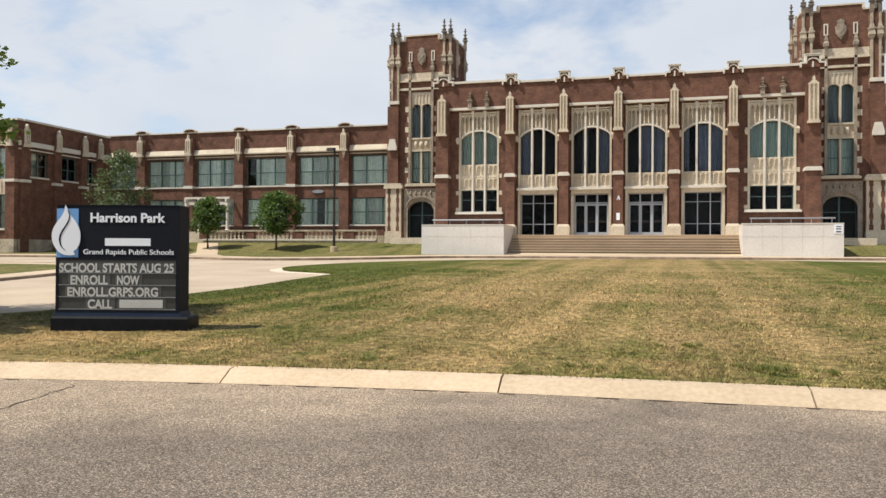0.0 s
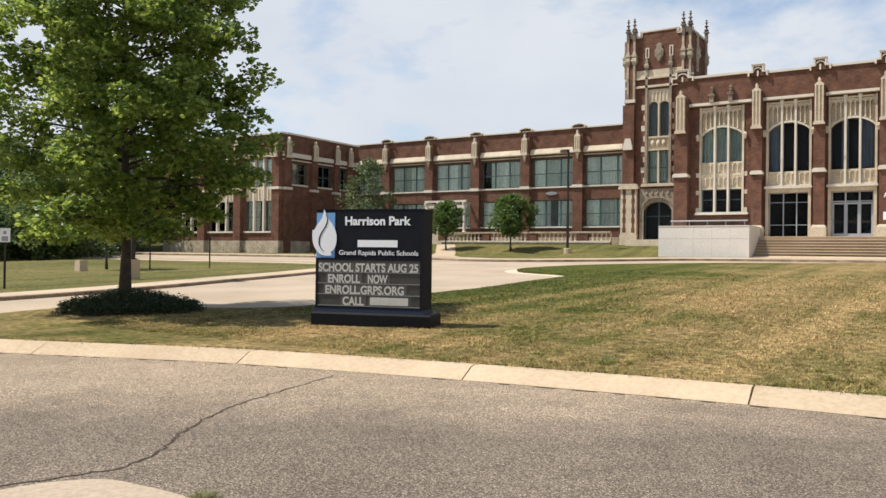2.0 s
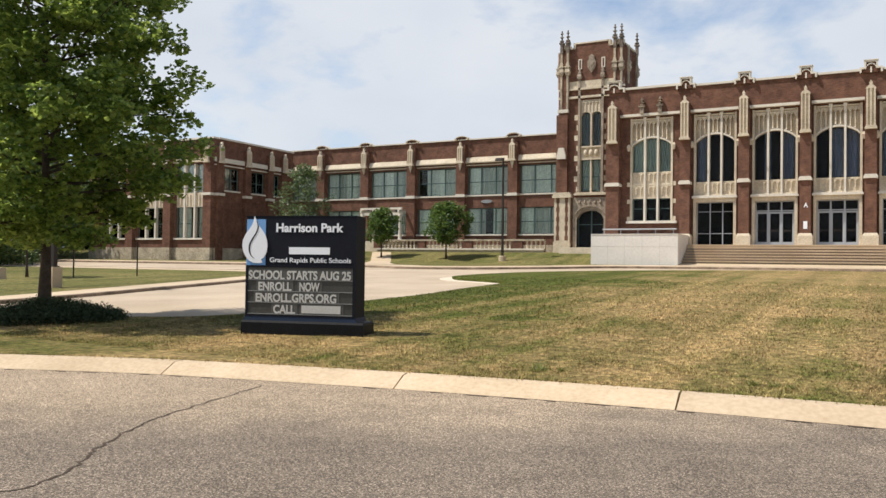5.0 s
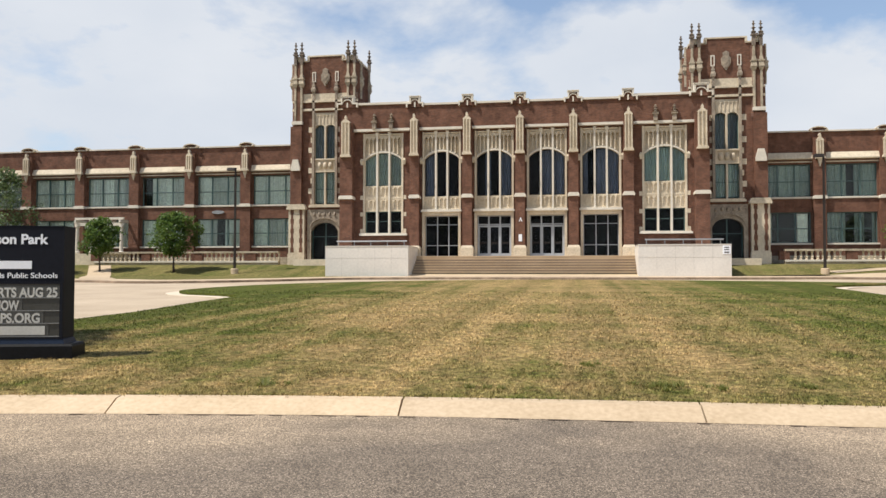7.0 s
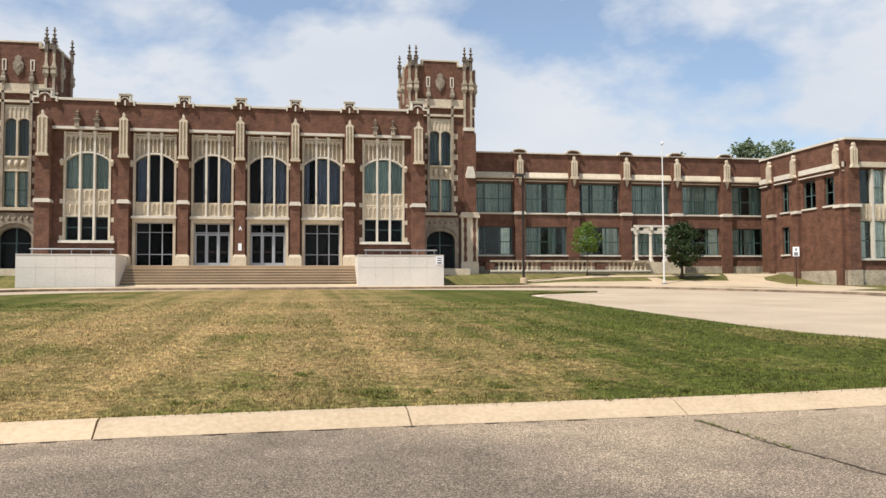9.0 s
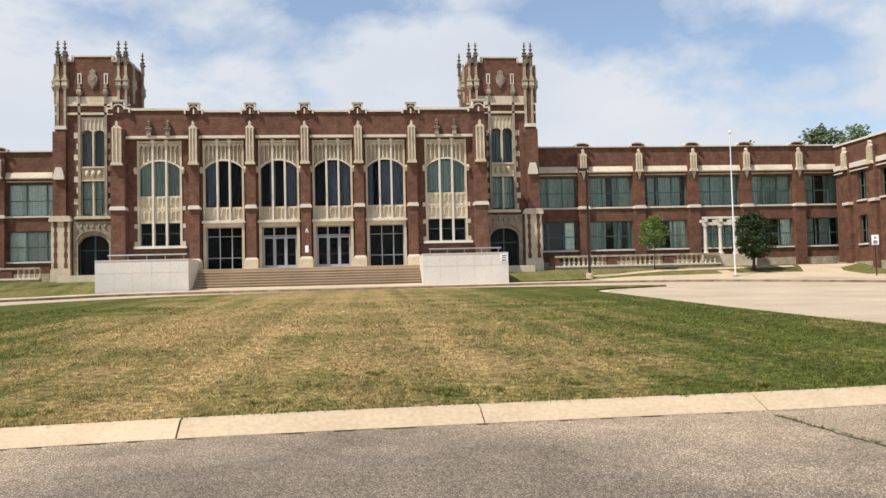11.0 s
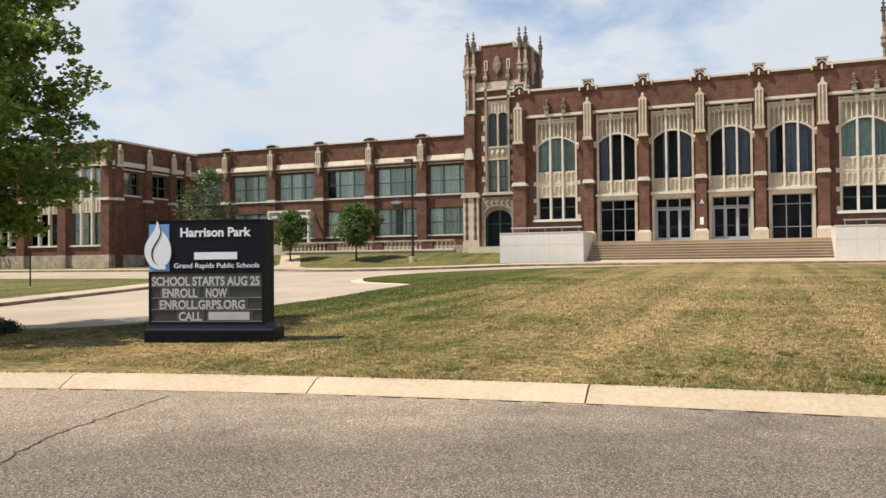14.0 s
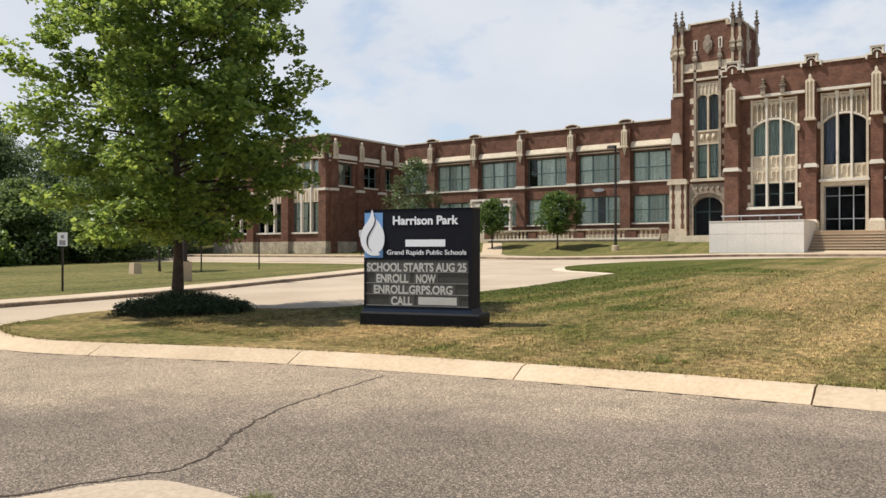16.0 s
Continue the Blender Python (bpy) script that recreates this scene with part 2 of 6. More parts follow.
class Build:
    """Collects simple solids into one mesh."""

    def __init__(self):
        self.v, self.f = [], []

    def add(self, verts, faces):
        n = len(self.v)
        self.v += [tuple(p) for p in verts]
        self.f += [[i + n for i in f] for f in faces]
        return self

    def box(self, x0, x1, y0, y1, z0, z1):
        return self.add([(x0, y0, z0), (x1, y0, z0), (x1, y1, z0), (x0, y1, z0), (x0, y0, z1), (x1, y0, z1), (x1, y1, z1), (x0, y1, z1)],
                        [(0, 3, 2, 1), (4, 5, 6, 7), (0, 1, 5, 4), (1, 2, 6, 5), (2, 3, 7, 6), (3, 0, 4, 7)])

    def taper(self, x, y, z0, z1, a0, b0, a1, b1):
        """A square tower that narrows from half sizes a0, b0 to a1, b1."""
        return self.add([(x - a0, y - b0, z0), (x + a0, y - b0, z0), (x + a0, y + b0, z0), (x - a0, y + b0, z0),
                         (x - a1, y - b1, z1), (x + a1, y - b1, z1), (x + a1, y + b1, z1), (x - a1, y + b1, z1)],
                        [(0, 3, 2, 1), (4, 5, 6, 7), (0, 1, 5, 4), (1, 2, 6, 5), (2, 3, 7, 6), (3, 0, 4, 7)])

    def prism(self, poly, y0, y1):
        """A polygon of x, z pairs (anticlockwise from the front) pushed from y0 to y1."""
        n = len(poly)
        return self.add([(x, y0, z) for x, z in poly] + [(x, y1, z) for x, z in poly],
                        [list(range(n)), list(range(2 * n - 1, n - 1, -1))] + [(i, i + n, (i + 1) % n + n, (i + 1) % n) for i in range(n)])

    def lathe(self, x, y, rings, seg=8, turn=0.0):
        """Rings of (z, radius) turned about an upright axis."""
        vs, fs = [], []
        for z, r in rings:
            for k in range(seg):
                a = turn + 2 * math.pi * k / seg
                vs.append((x + r * math.cos(a), y + r * math.sin(a), z))
        for i in range(len(rings) - 1):
            for k in range(seg):
                fs.append((i * seg + k, i * seg + (k + 1) % seg, (i + 1) * seg + (k + 1) % seg, (i + 1) * seg + k))
        fs += [list(range(seg - 1, -1, -1)), list(range((len(rings) - 1) * seg, len(rings) * seg))]
        return self.add(vs, fs)

    def tube(self, pts, radii, seg=6):
        """A bent round bar through points, with a radius at each."""
        vs, fs = [], []
        for i, p in enumerate(pts):
            p = Vector(p)
            d = (Vector(pts[min(i + 1, len(pts) - 1)]) - Vector(pts[max(i - 1, 0)])).normalized()
            u = d.orthogonal().normalized()
            w = d.cross(u)
            for k in range(seg):
                a = 2 * math.pi * k / seg
                vs.append(p + radii[i] * (math.cos(a) * u + math.sin(a) * w))
        for i in range(len(pts) - 1):
            for k in range(seg):
                fs.append((i * seg + k, i * seg + (k + 1) % seg, (i + 1) * seg + (k + 1) % seg, (i + 1) * seg + k))
        fs += [list(range(seg - 1, -1, -1)), list(range((len(pts) - 1) * seg, len(pts) * seg))]
        return self.add(vs, fs)

    def band(self, low, high, y0, y1):
        """One connected solid between two lines of x, z points."""
        n = len(low)
        vs = [(x, y, z) for y in (y0, y1) for line in (low, high) for x, z in line]
        fs = []
        for i in range(n - 1):
            fs += [(i, i + 1, n + i + 1, n + i), (2 * n + i + 1, 2 * n + i, 3 * n + i, 3 * n + i + 1),
                   (i + 1, i, 2 * n + i, 2 * n + i + 1), (n + i, n + i + 1, 3 * n + i + 1, 3 * n + i)]
        fs += [(0, n, 3 * n, 2 * n), (n - 1, 3 * n - 1, 4 * n - 1, 2 * n - 1)]
        return self.add(vs, fs)

    def arch(self, x0, x1, z0, rise, z1, y0, y1, n=10, bow=0.6):
        """The solid between an arch (springing at z0) and a level top z1; a larger bow is flatter at the ends."""
        low = [(x0 + (x1 - x0) * i / n, z0 + rise * (1 - (2 * i / n - 1) ** 2) ** bow) for i in range(n + 1)]
        return self.band(low, [(x, z1) for x, _ in low], y0, y1)

    def rib(self, x0, x1, z0, rise, thick, y0, y1, n=10, bow=0.6):
        """An arched moulding of even thickness."""
        low = [(x0 + (x1 - x0) * i / n, z0 + rise * (1 - (2 * i / n - 1) ** 2) ** bow) for i in range(n + 1)]
        return self.band(low, [(x, z + thick) for x, z in low], y0, y1)

    def wall(self, x0, x1, z0, z1, y0, y1, holes):
        """A wall with rectangular openings (x0, x1, z0, z1) right through it."""
        xs = sorted({x0, x1, *(min(max(h, x0), x1) for o in holes for h in o[:2])})
        zs = sorted({z0, z1, *(min(max(h, z0), z1) for o in holes for h in o[2:])})
        n, k = len(xs) - 1, len(zs) - 1

        def solid(i, j):
            if not (0 <= i < n and 0 <= j < k):
                return False
            cx, cz = (xs[i] + xs[i + 1]) / 2, (zs[j] + zs[j + 1]) / 2
            return not any(o[0] < cx < o[1] and o[2] < cz < o[3] for o in holes)

        seen, vs, fs = {}, [], []

        def v(i, j, b):
            if (i, j, b) not in seen:
                seen[i, j, b] = len(vs)
                vs.append((xs[i], y1 if b else y0, zs[j]))
            return seen[i, j, b]

        for i in range(n):
            for j in range(k):
                if not solid(i, j):
                    continue
                fs.append((v(i, j, 0), v(i + 1, j, 0), v(i + 1, j + 1, 0), v(i, j + 1, 0)))
                fs.append((v(i, j, 1), v(i, j + 1, 1), v(i + 1, j + 1, 1), v(i + 1, j, 1)))
                if not solid(i - 1, j):
                    fs.append((v(i, j, 0), v(i, j + 1, 0), v(i, j + 1, 1), v(i, j, 1)))
                if not solid(i + 1, j):
                    fs.append((v(i + 1, j, 0), v(i + 1, j, 1), v(i + 1, j + 1, 1), v(i + 1, j + 1, 0)))
                if not solid(i, j - 1):
                    fs.append((v(i, j, 0), v(i, j, 1), v(i + 1, j, 1), v(i + 1, j, 0)))
                if not solid(i, j + 1):
                    fs.append((v(i, j + 1, 0), v(i + 1, j + 1, 0), v(i + 1, j + 1, 1), v(i, j + 1, 1)))
        return self.add(vs, fs)

    def mesh(self, name, mat, smooth=False):
        me = bpy.data.meshes.new(name)
        me.from_pydata(self.v, [], self.f)
        me.materials.append(mat)
        if smooth:
            me.shade_smooth()
        return me


SCHOOL_PARTS = []


def part(name, b, mat, parent, label="", at=None, smooth=False):
    """Links a Build (or a ready mesh) as one part under a thing or a part."""
    me = b if isinstance(b, bpy.types.Mesh) else b.mesh(name, mat, smooth)
    ob = new(name, me)
    ob.parent = parent
    if parent is not None and parent.name == "school_building":
        SCHOOL_PARTS.append(ob)
    if at is not None:
        ob.location = at
    if label:
        ob["label"] = label
    return ob


def thing(name, label, category, at=(0, 0, 0), turn=0.0, group="", kind=""):
    ob = new(name)
    ob.location, ob.rotation_euler = at, (0, 0, radians(turn))
    return tagged(ob, label, category, group, kind)


# ---- ground ----
def rise(y):
    """The height of the pavement: level street, then a gentle slope up to the school."""
    return 0.0306 * min(max(y - 9.3, 0.0), 60.0)


def bank(y):
    """The grass bank that climbs to the foot of the walls."""
    return 0.14 * min(max(y - 54.3, 0.0), 5.0)


def sheet(name, outline, dz, mat, skirt=0.0, cuts=(9.3,), climb=False, label="", kind="structure", category=""):
    """A surface with the given outline that follows the slope, dz above the pavement."""
    pts = []
    for p in outline:
        if not pts or (Vector(p) - Vector(pts[-1])).length > 0.03:
            pts.append(tuple(p))
    vv, _, ff, *_ = geometry.delaunay_2d_cdt([Vector(p) for p in pts], [], [list(range(len(pts)))], 1, 1e-5)
    bm = bmesh.new()
    vs = [bm.verts.new((q.x, q.y, 0)) for q in vv]
    for f in ff:
        bm.faces.new([vs[k] for k in f])
    for c in cuts:
        bmesh.ops.bisect_plane(bm, geom=bm.verts[:] + bm.edges[:] + bm.faces[:], plane_co=(0, c, 0), plane_no=(0, 1, 0))
    for v in bm.verts:
        v.co.z = rise(v.co.y) + dz + (bank(v.co.y) if climb else 0.0)
    bmesh.ops.recalc_face_normals(bm, faces=bm.faces[:])
    if sum(f.normal.z for f in bm.faces) < 0:
        bmesh.ops.reverse_faces(bm, faces=bm.faces[:])
    if skirt:
        edges = [e for e in bm.edges if e.is_boundary]
        r = bmesh.ops.extrude_edge_only(bm, edges=edges)
        for v in r["geom"]:
            if isinstance(v, bmesh.types.BMVert):
                v.co.z -= skirt
    me = bpy.data.meshes.new(name)
    bm.to_mesh(me)
    bm.free()
    me.materials.append(mat)
    return tagged(new(name, me), label, category, kind=kind)


def smooth_line(pts, steps=5):
    """A rounded line through the points."""
    out = []
    for i in range(len(pts) - 1):
        p0, p1, p2, p3 = (Vector(pts[max(0, min(len(pts) - 1, i + k))]) for k in (-1, 0, 1, 2))
        for s in range(steps):
            t = s / steps
            out.append(tuple(0.5 * ((2 * p1) + (p2 - p0) * t + (2 * p0 - 5 * p1 + 4 * p2 - p3) * t * t + (3 * p1 - p0 - 3 * p2 + p3) * t ** 3)))
    return out + [tuple(pts[-1])]


def offset_line(line, d):
    """The line moved d to its left."""
    out = []
    for i, p in enumerate(line):
        a, b = Vector(line[max(i - 1, 0)]), Vector(line[min(i + 1, len(line) - 1)])
        t = (b - a).normalized()
        out.append((p[0] - t.y * d, p[1] + t.x * d))
    return out


def grass_material(name, dry, green, bias, blades=False):
    """Mown summer grass: patches of dry and green, fine blades, faint mowing lines."""
    m = bpy.data.materials.new(name)
    m.use_nodes = True
    nt = m.node_tree
    L = nt.links.new
    b = nt.nodes["Principled BSDF"]
    b.inputs["Roughness"].default_value, b.inputs["Specular IOR Level"].default_value = 0.95, 0.1
    g = nt.nodes.new("ShaderNodeNewGeometry")
    def noise_at(scale, detail, rough=0.6, stretch=None):
        n = nt.nodes.new("ShaderNodeTexNoise")
        n.inputs["Scale"].default_value, n.inputs["Detail"].default_value, n.inputs["Roughness"].default_value = scale, detail, rough
        if stretch:
            mp = nt.nodes.new("ShaderNodeMapping")
            mp.inputs["Scale"].default_value = stretch
            L(g.outputs["Position"], mp.inputs["Vector"])
            L(mp.outputs["Vector"], n.inputs["Vector"])
        else:
            L(g.outputs["Position"], n.inputs["Vector"])
        return n.outputs["Fac"]
    def math_node(op, a, c):
        n = nt.nodes.new("ShaderNodeMath")
        n.operation = op
        for i, v in enumerate((a, c)):
            if isinstance(v, (int, float)):
                n.inputs[i].default_value = v
            else:
                L(v, n.inputs[i])
        return n.outputs[0]
    big, mid, fine = noise_at(0.20, 5), noise_at(1.0, 7, 0.72, (1.0, 0.55, 1.0)), noise_at(1.0, 5, 0.8, (15.0, 6.0, 15.0))
    lines = noise_at(1.0, 2, 0.5, (1.3, 0.035, 0.0))
    tufty = noise_at(5.0, 6, 0.75, (1.0, 0.7, 1.0))
    sep = nt.nodes.new("ShaderNodeSeparateXYZ")
    L(g.outputs["Position"], sep.inputs[0])
    wet = math_node("MINIMUM", math_node("MAXIMUM", math_node("MULTIPLY", math_node("SUBTRACT", sep.outputs["Y"], 12.0), 0.2), 0.0), 1.0)
    left = math_node("MULTIPLY", math_node("MULTIPLY", math_node("SUBTRACT", -5.5, sep.outputs["X"]), bias), wet)
    right = math_node("MULTIPLY", math_node("SUBTRACT", sep.outputs["X"], 2.5), bias)
    side = math_node("MINIMUM", math_node("MAXIMUM", math_node("MAXIMUM", left, right), -0.06), 0.45)
    f = math_node("ADD", math_node("ADD", math_node("MULTIPLY", big, 0.9), math_node("ADD", math_node("MULTIPLY", mid, 0.9), math_node("MULTIPLY", tufty, 1.1))), side)
    # mowing lines run up to the building, drier sweeps lie across, and the front edge is greener to one side
    sweeps = noise_at(1.0, 4, 0.6, (0.10, 0.42, 0.0))
    front = math_node("MINIMUM", math_node("MAXIMUM", math_node("MULTIPLY", math_node("SUBTRACT", 12.2, sep.outputs["Y"]), 0.10), 0.0), 0.22)
    front = math_node("MULTIPLY", front, math_node("MINIMUM", math_node("MAXIMUM", math_node("MULTIPLY", math_node("ADD", sep.outputs["X"], 3.0), 0.25), 0.0), 1.0))
    f = math_node("ADD", math_node("ADD", f, front), math_node("ADD", math_node("MULTIPLY", lines, 0.85), math_node("MULTIPLY", sweeps, 0.8)))
    r = nt.nodes.new("ShaderNodeValToRGB")
    r.color_ramp.elements[0].position, r.color_ramp.elements[1].position = 0.0, 1.0
    r.color_ramp.elements[0].color, r.color_ramp.elements[1].color = (*dry, 1), (*green, 1)
    mr = nt.nodes.new("ShaderNodeMapRange")
    mr.inputs["From Min"].default_value, mr.inputs["From Max"].default_value = 2.08, 2.66
    L(f, mr.inputs["Value"])
    L(mr.outputs["Result"], r.inputs["Fac"])
    mul = nt.nodes.new("ShaderNodeMix")
    mul.data_type, mul.blend_type = "RGBA", "MULTIPLY"
    mul.inputs["Factor"].default_value = 1.0
    m2 = nt.nodes.new("ShaderNodeMapRange")
    m2.inputs["From Min"].default_value, m2.inputs["From Max"].default_value = 0.3, 0.7
    m2.inputs["To Min"].default_value, m2.inputs["To Max"].default_value = 0.4, 1.55
    L(fine, m2.inputs["Value"])
    tuft = noise_at(7.5, 3, 0.6, (0.8, 1.0, 1.0))
    m4 = nt.nodes.new("ShaderNodeMapRange")
    m4.inputs["From Min"].default_value, m4.inputs["From Max"].default_value = 0.32, 0.62
    m4.inputs["To Min"].default_value, m4.inputs["To Max"].default_value = 0.52, 1.18
    L(tuft, m4.inputs["Value"])
    L(r.outputs["Color"], mul.inputs["A"])
    L(math_node("MULTIPLY", math_node("MULTIPLY", m2.outputs["Result"], m4.outputs["Result"]), math_node("ADD", math_node("MULTIPLY", noise_at(1.0, 1, 0.4, (1.0, 0.02, 0.0)), 0.7), 0.66)), mul.inputs["B"])
    if blades:
        m3 = nt.nodes.new("ShaderNodeMapRange")
        m3.inputs["To Min"].default_value, m3.inputs["To Max"].default_value = 0.5, 2.1
        own = nt.nodes.new("ShaderNodeMix")
        own.data_type, own.blend_type = "RGBA", "MULTIPLY"
        own.inputs["Factor"].default_value = 1.0
        L(g.outputs["Random Per Island"], m3.inputs["Value"])
        L(mul.outputs["Result"], own.inputs["A"])
        L(m3.outputs["Result"], own.inputs["B"])
        L(own.outputs["Result"], b.inputs["Base Color"])
        return m
    L(mul.outputs["Result"], b.inputs["Base Color"])
    bp = nt.nodes.new("ShaderNodeBump")
    bp.inputs["Strength"].default_value, bp.inputs["Distance"].default_value = 0.8, 0.05
    L(fine, bp.inputs["Height"])
    L(bp.outputs["Normal"], b.inputs["Normal"])
    return m


def asphalt_material():
    """Worn street asphalt with pale stone showing, bleaching into old tan paving towards both drives."""
    m = bpy.data.materials.new("worn_asphalt")
    m.use_nodes = True
    nt = m.node_tree
    L = nt.links.new
    b = nt.nodes["Principled BSDF"]
    b.inputs["Roughness"].default_value, b.inputs["Specular IOR Level"].default_value = 0.9, 0.2
    g = nt.nodes.new("ShaderNodeNewGeometry")
    sep = nt.nodes.new("ShaderNodeSeparateXYZ")
    L(g.outputs["Position"], sep.inputs[0])

    def noise_at(scale, detail, rough=0.6):
        n = nt.nodes.new("ShaderNodeTexNoise")
        n.inputs["Scale"].default_value, n.inputs["Detail"].default_value, n.inputs["Roughness"].default_value = scale, detail, rough
        L(g.outputs["Position"], n.inputs["Vector"])
        return n.outputs["Fac"]

    def calc(op, a, c):
        n = nt.nodes.new("ShaderNodeMath")
        n.operation = op
        for k, v in enumerate((a, c)):
            if isinstance(v, (int, float)):
                n.inputs[k].default_value = v
            else:
                L(v, n.inputs[k])
        return n.outputs[0]

    def spread(v, a, c, lo, hi):
        n = nt.nodes.new("ShaderNodeMapRange")
        for key, val in (("From Min", a), ("From Max", c), ("To Min", lo), ("To Max", hi)):
            n.inputs[key].default_value = val
        L(v, n.inputs["Value"])
        return n.outputs["Result"]

    big, mid = noise_at(0.5, 5), noise_at(2.2, 4)
    grain, stone = noise_at(60, 4, 0.75), nt.nodes.new("ShaderNodeTexVoronoi")
    stone.inputs["Scale"].default_value = 92.0
    L(g.outputs["Position"], stone.inputs["Vector"])
    x, y = sep.outputs["X"], sep.outputs["Y"]
    wob = calc("MULTIPLY", calc("SUBTRACT", big, 0.5), 4.0)
    left = calc("ADD", calc("ADD", calc("MULTIPLY", x, -0.55), calc("MULTIPLY", calc("SUBTRACT", y, 6.6), 0.9)), calc("SUBTRACT", wob, 2.0))
    right = calc("ADD", calc("ADD", calc("MULTIPLY", x, 0.5), calc("MULTIPLY", calc("SUBTRACT", y, 7.6), 0.7)), calc("SUBTRACT", wob, 0.6))
    tan = spread(calc("MAXIMUM", left, right), -0.6, 1.4, 0.0, 0.85)
    r = nt.nodes.new("ShaderNodeMix")
    r.data_type = "RGBA"
    r.inputs["A"].default_value, r.inputs["B"].default_value = (0.192, 0.152, 0.113, 1), (0.365, 0.279, 0.190, 1)
    L(tan, r.inputs["Factor"])
    tone = calc("MULTIPLY", spread(grain, 0.30, 0.70, 0.4, 1.6), spread(big, 0.3, 0.7, 0.86, 1.14))
    tone = calc("MULTIPLY", tone, spread(mid, 0.3, 0.7, 0.90, 1.10))
    tone = calc("MULTIPLY", tone, spread(stone.outputs["Distance"], 0.0, 0.65, 1.35, 0.62))
    hue = nt.nodes.new("ShaderNodeSeparateColor")
    L(stone.outputs["Color"], hue.inputs[0])
    tone = calc("MULTIPLY", tone, spread(calc("POWER", hue.outputs[0], 2.2), 0.0, 1.0, 0.62, 2.35))
    mul = nt.nodes.new("ShaderNodeMix")
    mul.data_type, mul.blend_type = "RGBA", "MULTIPLY"
    mul.inputs["Factor"].default_value = 1.0
    L(r.outputs["Result"], mul.inputs["A"])
    L(tone, mul.inputs["B"])
    L(mul.outputs["Result"], b.inputs["Base Color"])
    bp = nt.nodes.new("ShaderNodeBump")
    bp.inputs["Strength"].default_value, bp.inputs["Distance"].default_value = 0.5, 0.012
    L(grain, bp.inputs["Height"])
    L(bp.outputs["Normal"], b.inputs["Normal"])
    return m


ASPHALT = asphalt_material()
DRIVE = material("pale_worn_pavement", (0.395, 0.305, 0.208), 0.92, vary=0.16, scale=0.35, fine=30, bump=0.3, second=(0.45, 0.36, 0.26))
LAWN = grass_material("dry_lawn", (0.32, 0.222, 0.096), (0.08, 0.092, 0.018), 0.07)
BLADE = grass_material("grass_blade", (0.345, 0.238, 0.105), (0.088, 0.102, 0.021), 0.07, True)
GREENLAWN = grass_material("green_lawn", (0.19, 0.16, 0.06), (0.08, 0.095, 0.022), 0.0)

# the outline of the lawn in the loop of the drive
FRONT = smooth_line([(-16.8, 8.3), (-16.1, 7.3), (-14.9, 6.68), (-13.75, 6.36), (-12.6, 6.34), (-11.5, 6.62), (-10.3, 7.07), (-8.5, 7.72), (-6.3, 8.20), (-4.2, 8.55),
                     (-1.9, 8.81), (0.7, 8.93), (3.0, 8.98), (5.5, 9.05), (9.0, 9.43), (13.0, 10.2), (17.0, 11.2)])
BACK = smooth_line([(17.0, 11.2), (17.6, 12.2), (16.5, 13.2), (13.6, 14.6), (12.1, 16.6), (11.6, 18.5), (11.45, 21.8), (11.3, 25.1), (11.25, 30.0), (11.26, 34.8), (11.3, 38.8), (12.4, 41.2),
                    (14.8, 42.6), (16.7, 43.6)]) + smooth_line([(15.2, 44.6), (9.0, 46.6), (4.0, 47.8), (-2.0, 48.2), (-8.0, 46.8), (-13.0, 43.4), (-15.0, 41.5), (-16.4, 39.3), (-17.2, 37.0),
                    (-17.5, 34.8), (-17.3, 33.4)]) + smooth_line([(-16.2, 31.9), (-13.9, 30.7), (-12.95, 29.6), (-12.75, 27.8), (-12.7, 26.0), (-12.45, 23.4), (-12.35, 21.2), (-12.5, 19.0), (-12.6, 16.5),
                    (-12.75, 14.4), (-13.4, 13.2), (-14.6, 12.6), (-16.2, 12.2), (-17.2, 11.2), (-17.3, 9.8), (-16.8, 8.3)])
ground = sheet("ground", [(-700, -500), (700, -500), (700, 900), (-700, 900)], -0.12, GREENLAWN, cuts=(9.3, 69.3), label="wide grassy ground around the school", category="ground")
road = sheet("road", [(-120, -40), (120, -40), (120, 8.9), (30, 8.9), (30, 50), (37, 51.6), (37, 53.0), (-24, 53.0), (-27, 46), (-75, 46), (-75, 36), (-27.4, 36), (-24.4, 28), (-22.8, 20.4), (-22.0, 16), (-21.9, 13),
                      (-22.0, 10.4), (-22.8, 8.4), (-25, 6.5), (-30, 5.2), (-120, 5.0)], 0.0, ASPHALT, label="worn grey asphalt street with fine cracks", category="road")
drive = sheet("driveway", [(-22.6, 8.3), (-17.0, 8.6), (-16.5, 10.0), (-12, 13), (-11.8, 30), (-16, 36), (-12, 45), (0, 47), (10, 46), (15, 43), (10.8, 38), (10.8, 18), (13, 14.5),
                            (17.8, 11.6), (22, 9.4), (29.9, 9.4), (29.9, 50), (36.9, 51.6), (36.9, 52.9), (-23.9, 52.9), (-26.9, 45.9), (-74, 45.9), (-74, 36.1), (-27.3, 36.1), (-24.3, 28), (-22.7, 20.4), (-21.9, 16), (-21.8, 13),
                            (-21.9, 10.4), (-22.7, 8.4)], 0.006, DRIVE, label="pale worn concrete driveway looping past the entrance", category="driveway")
lawn_line = offset_line(FRONT, 0.42)
lawn = sheet("lawn", lawn_line + offset_line(BACK, 0.0)[4:-4], 0.125, LAWN, skirt=0.14, cuts=(9.3, 12, 16, 22, 30, 40), label="dry mown lawn with green patches inside the drive", category="lawn", kind="stuff")


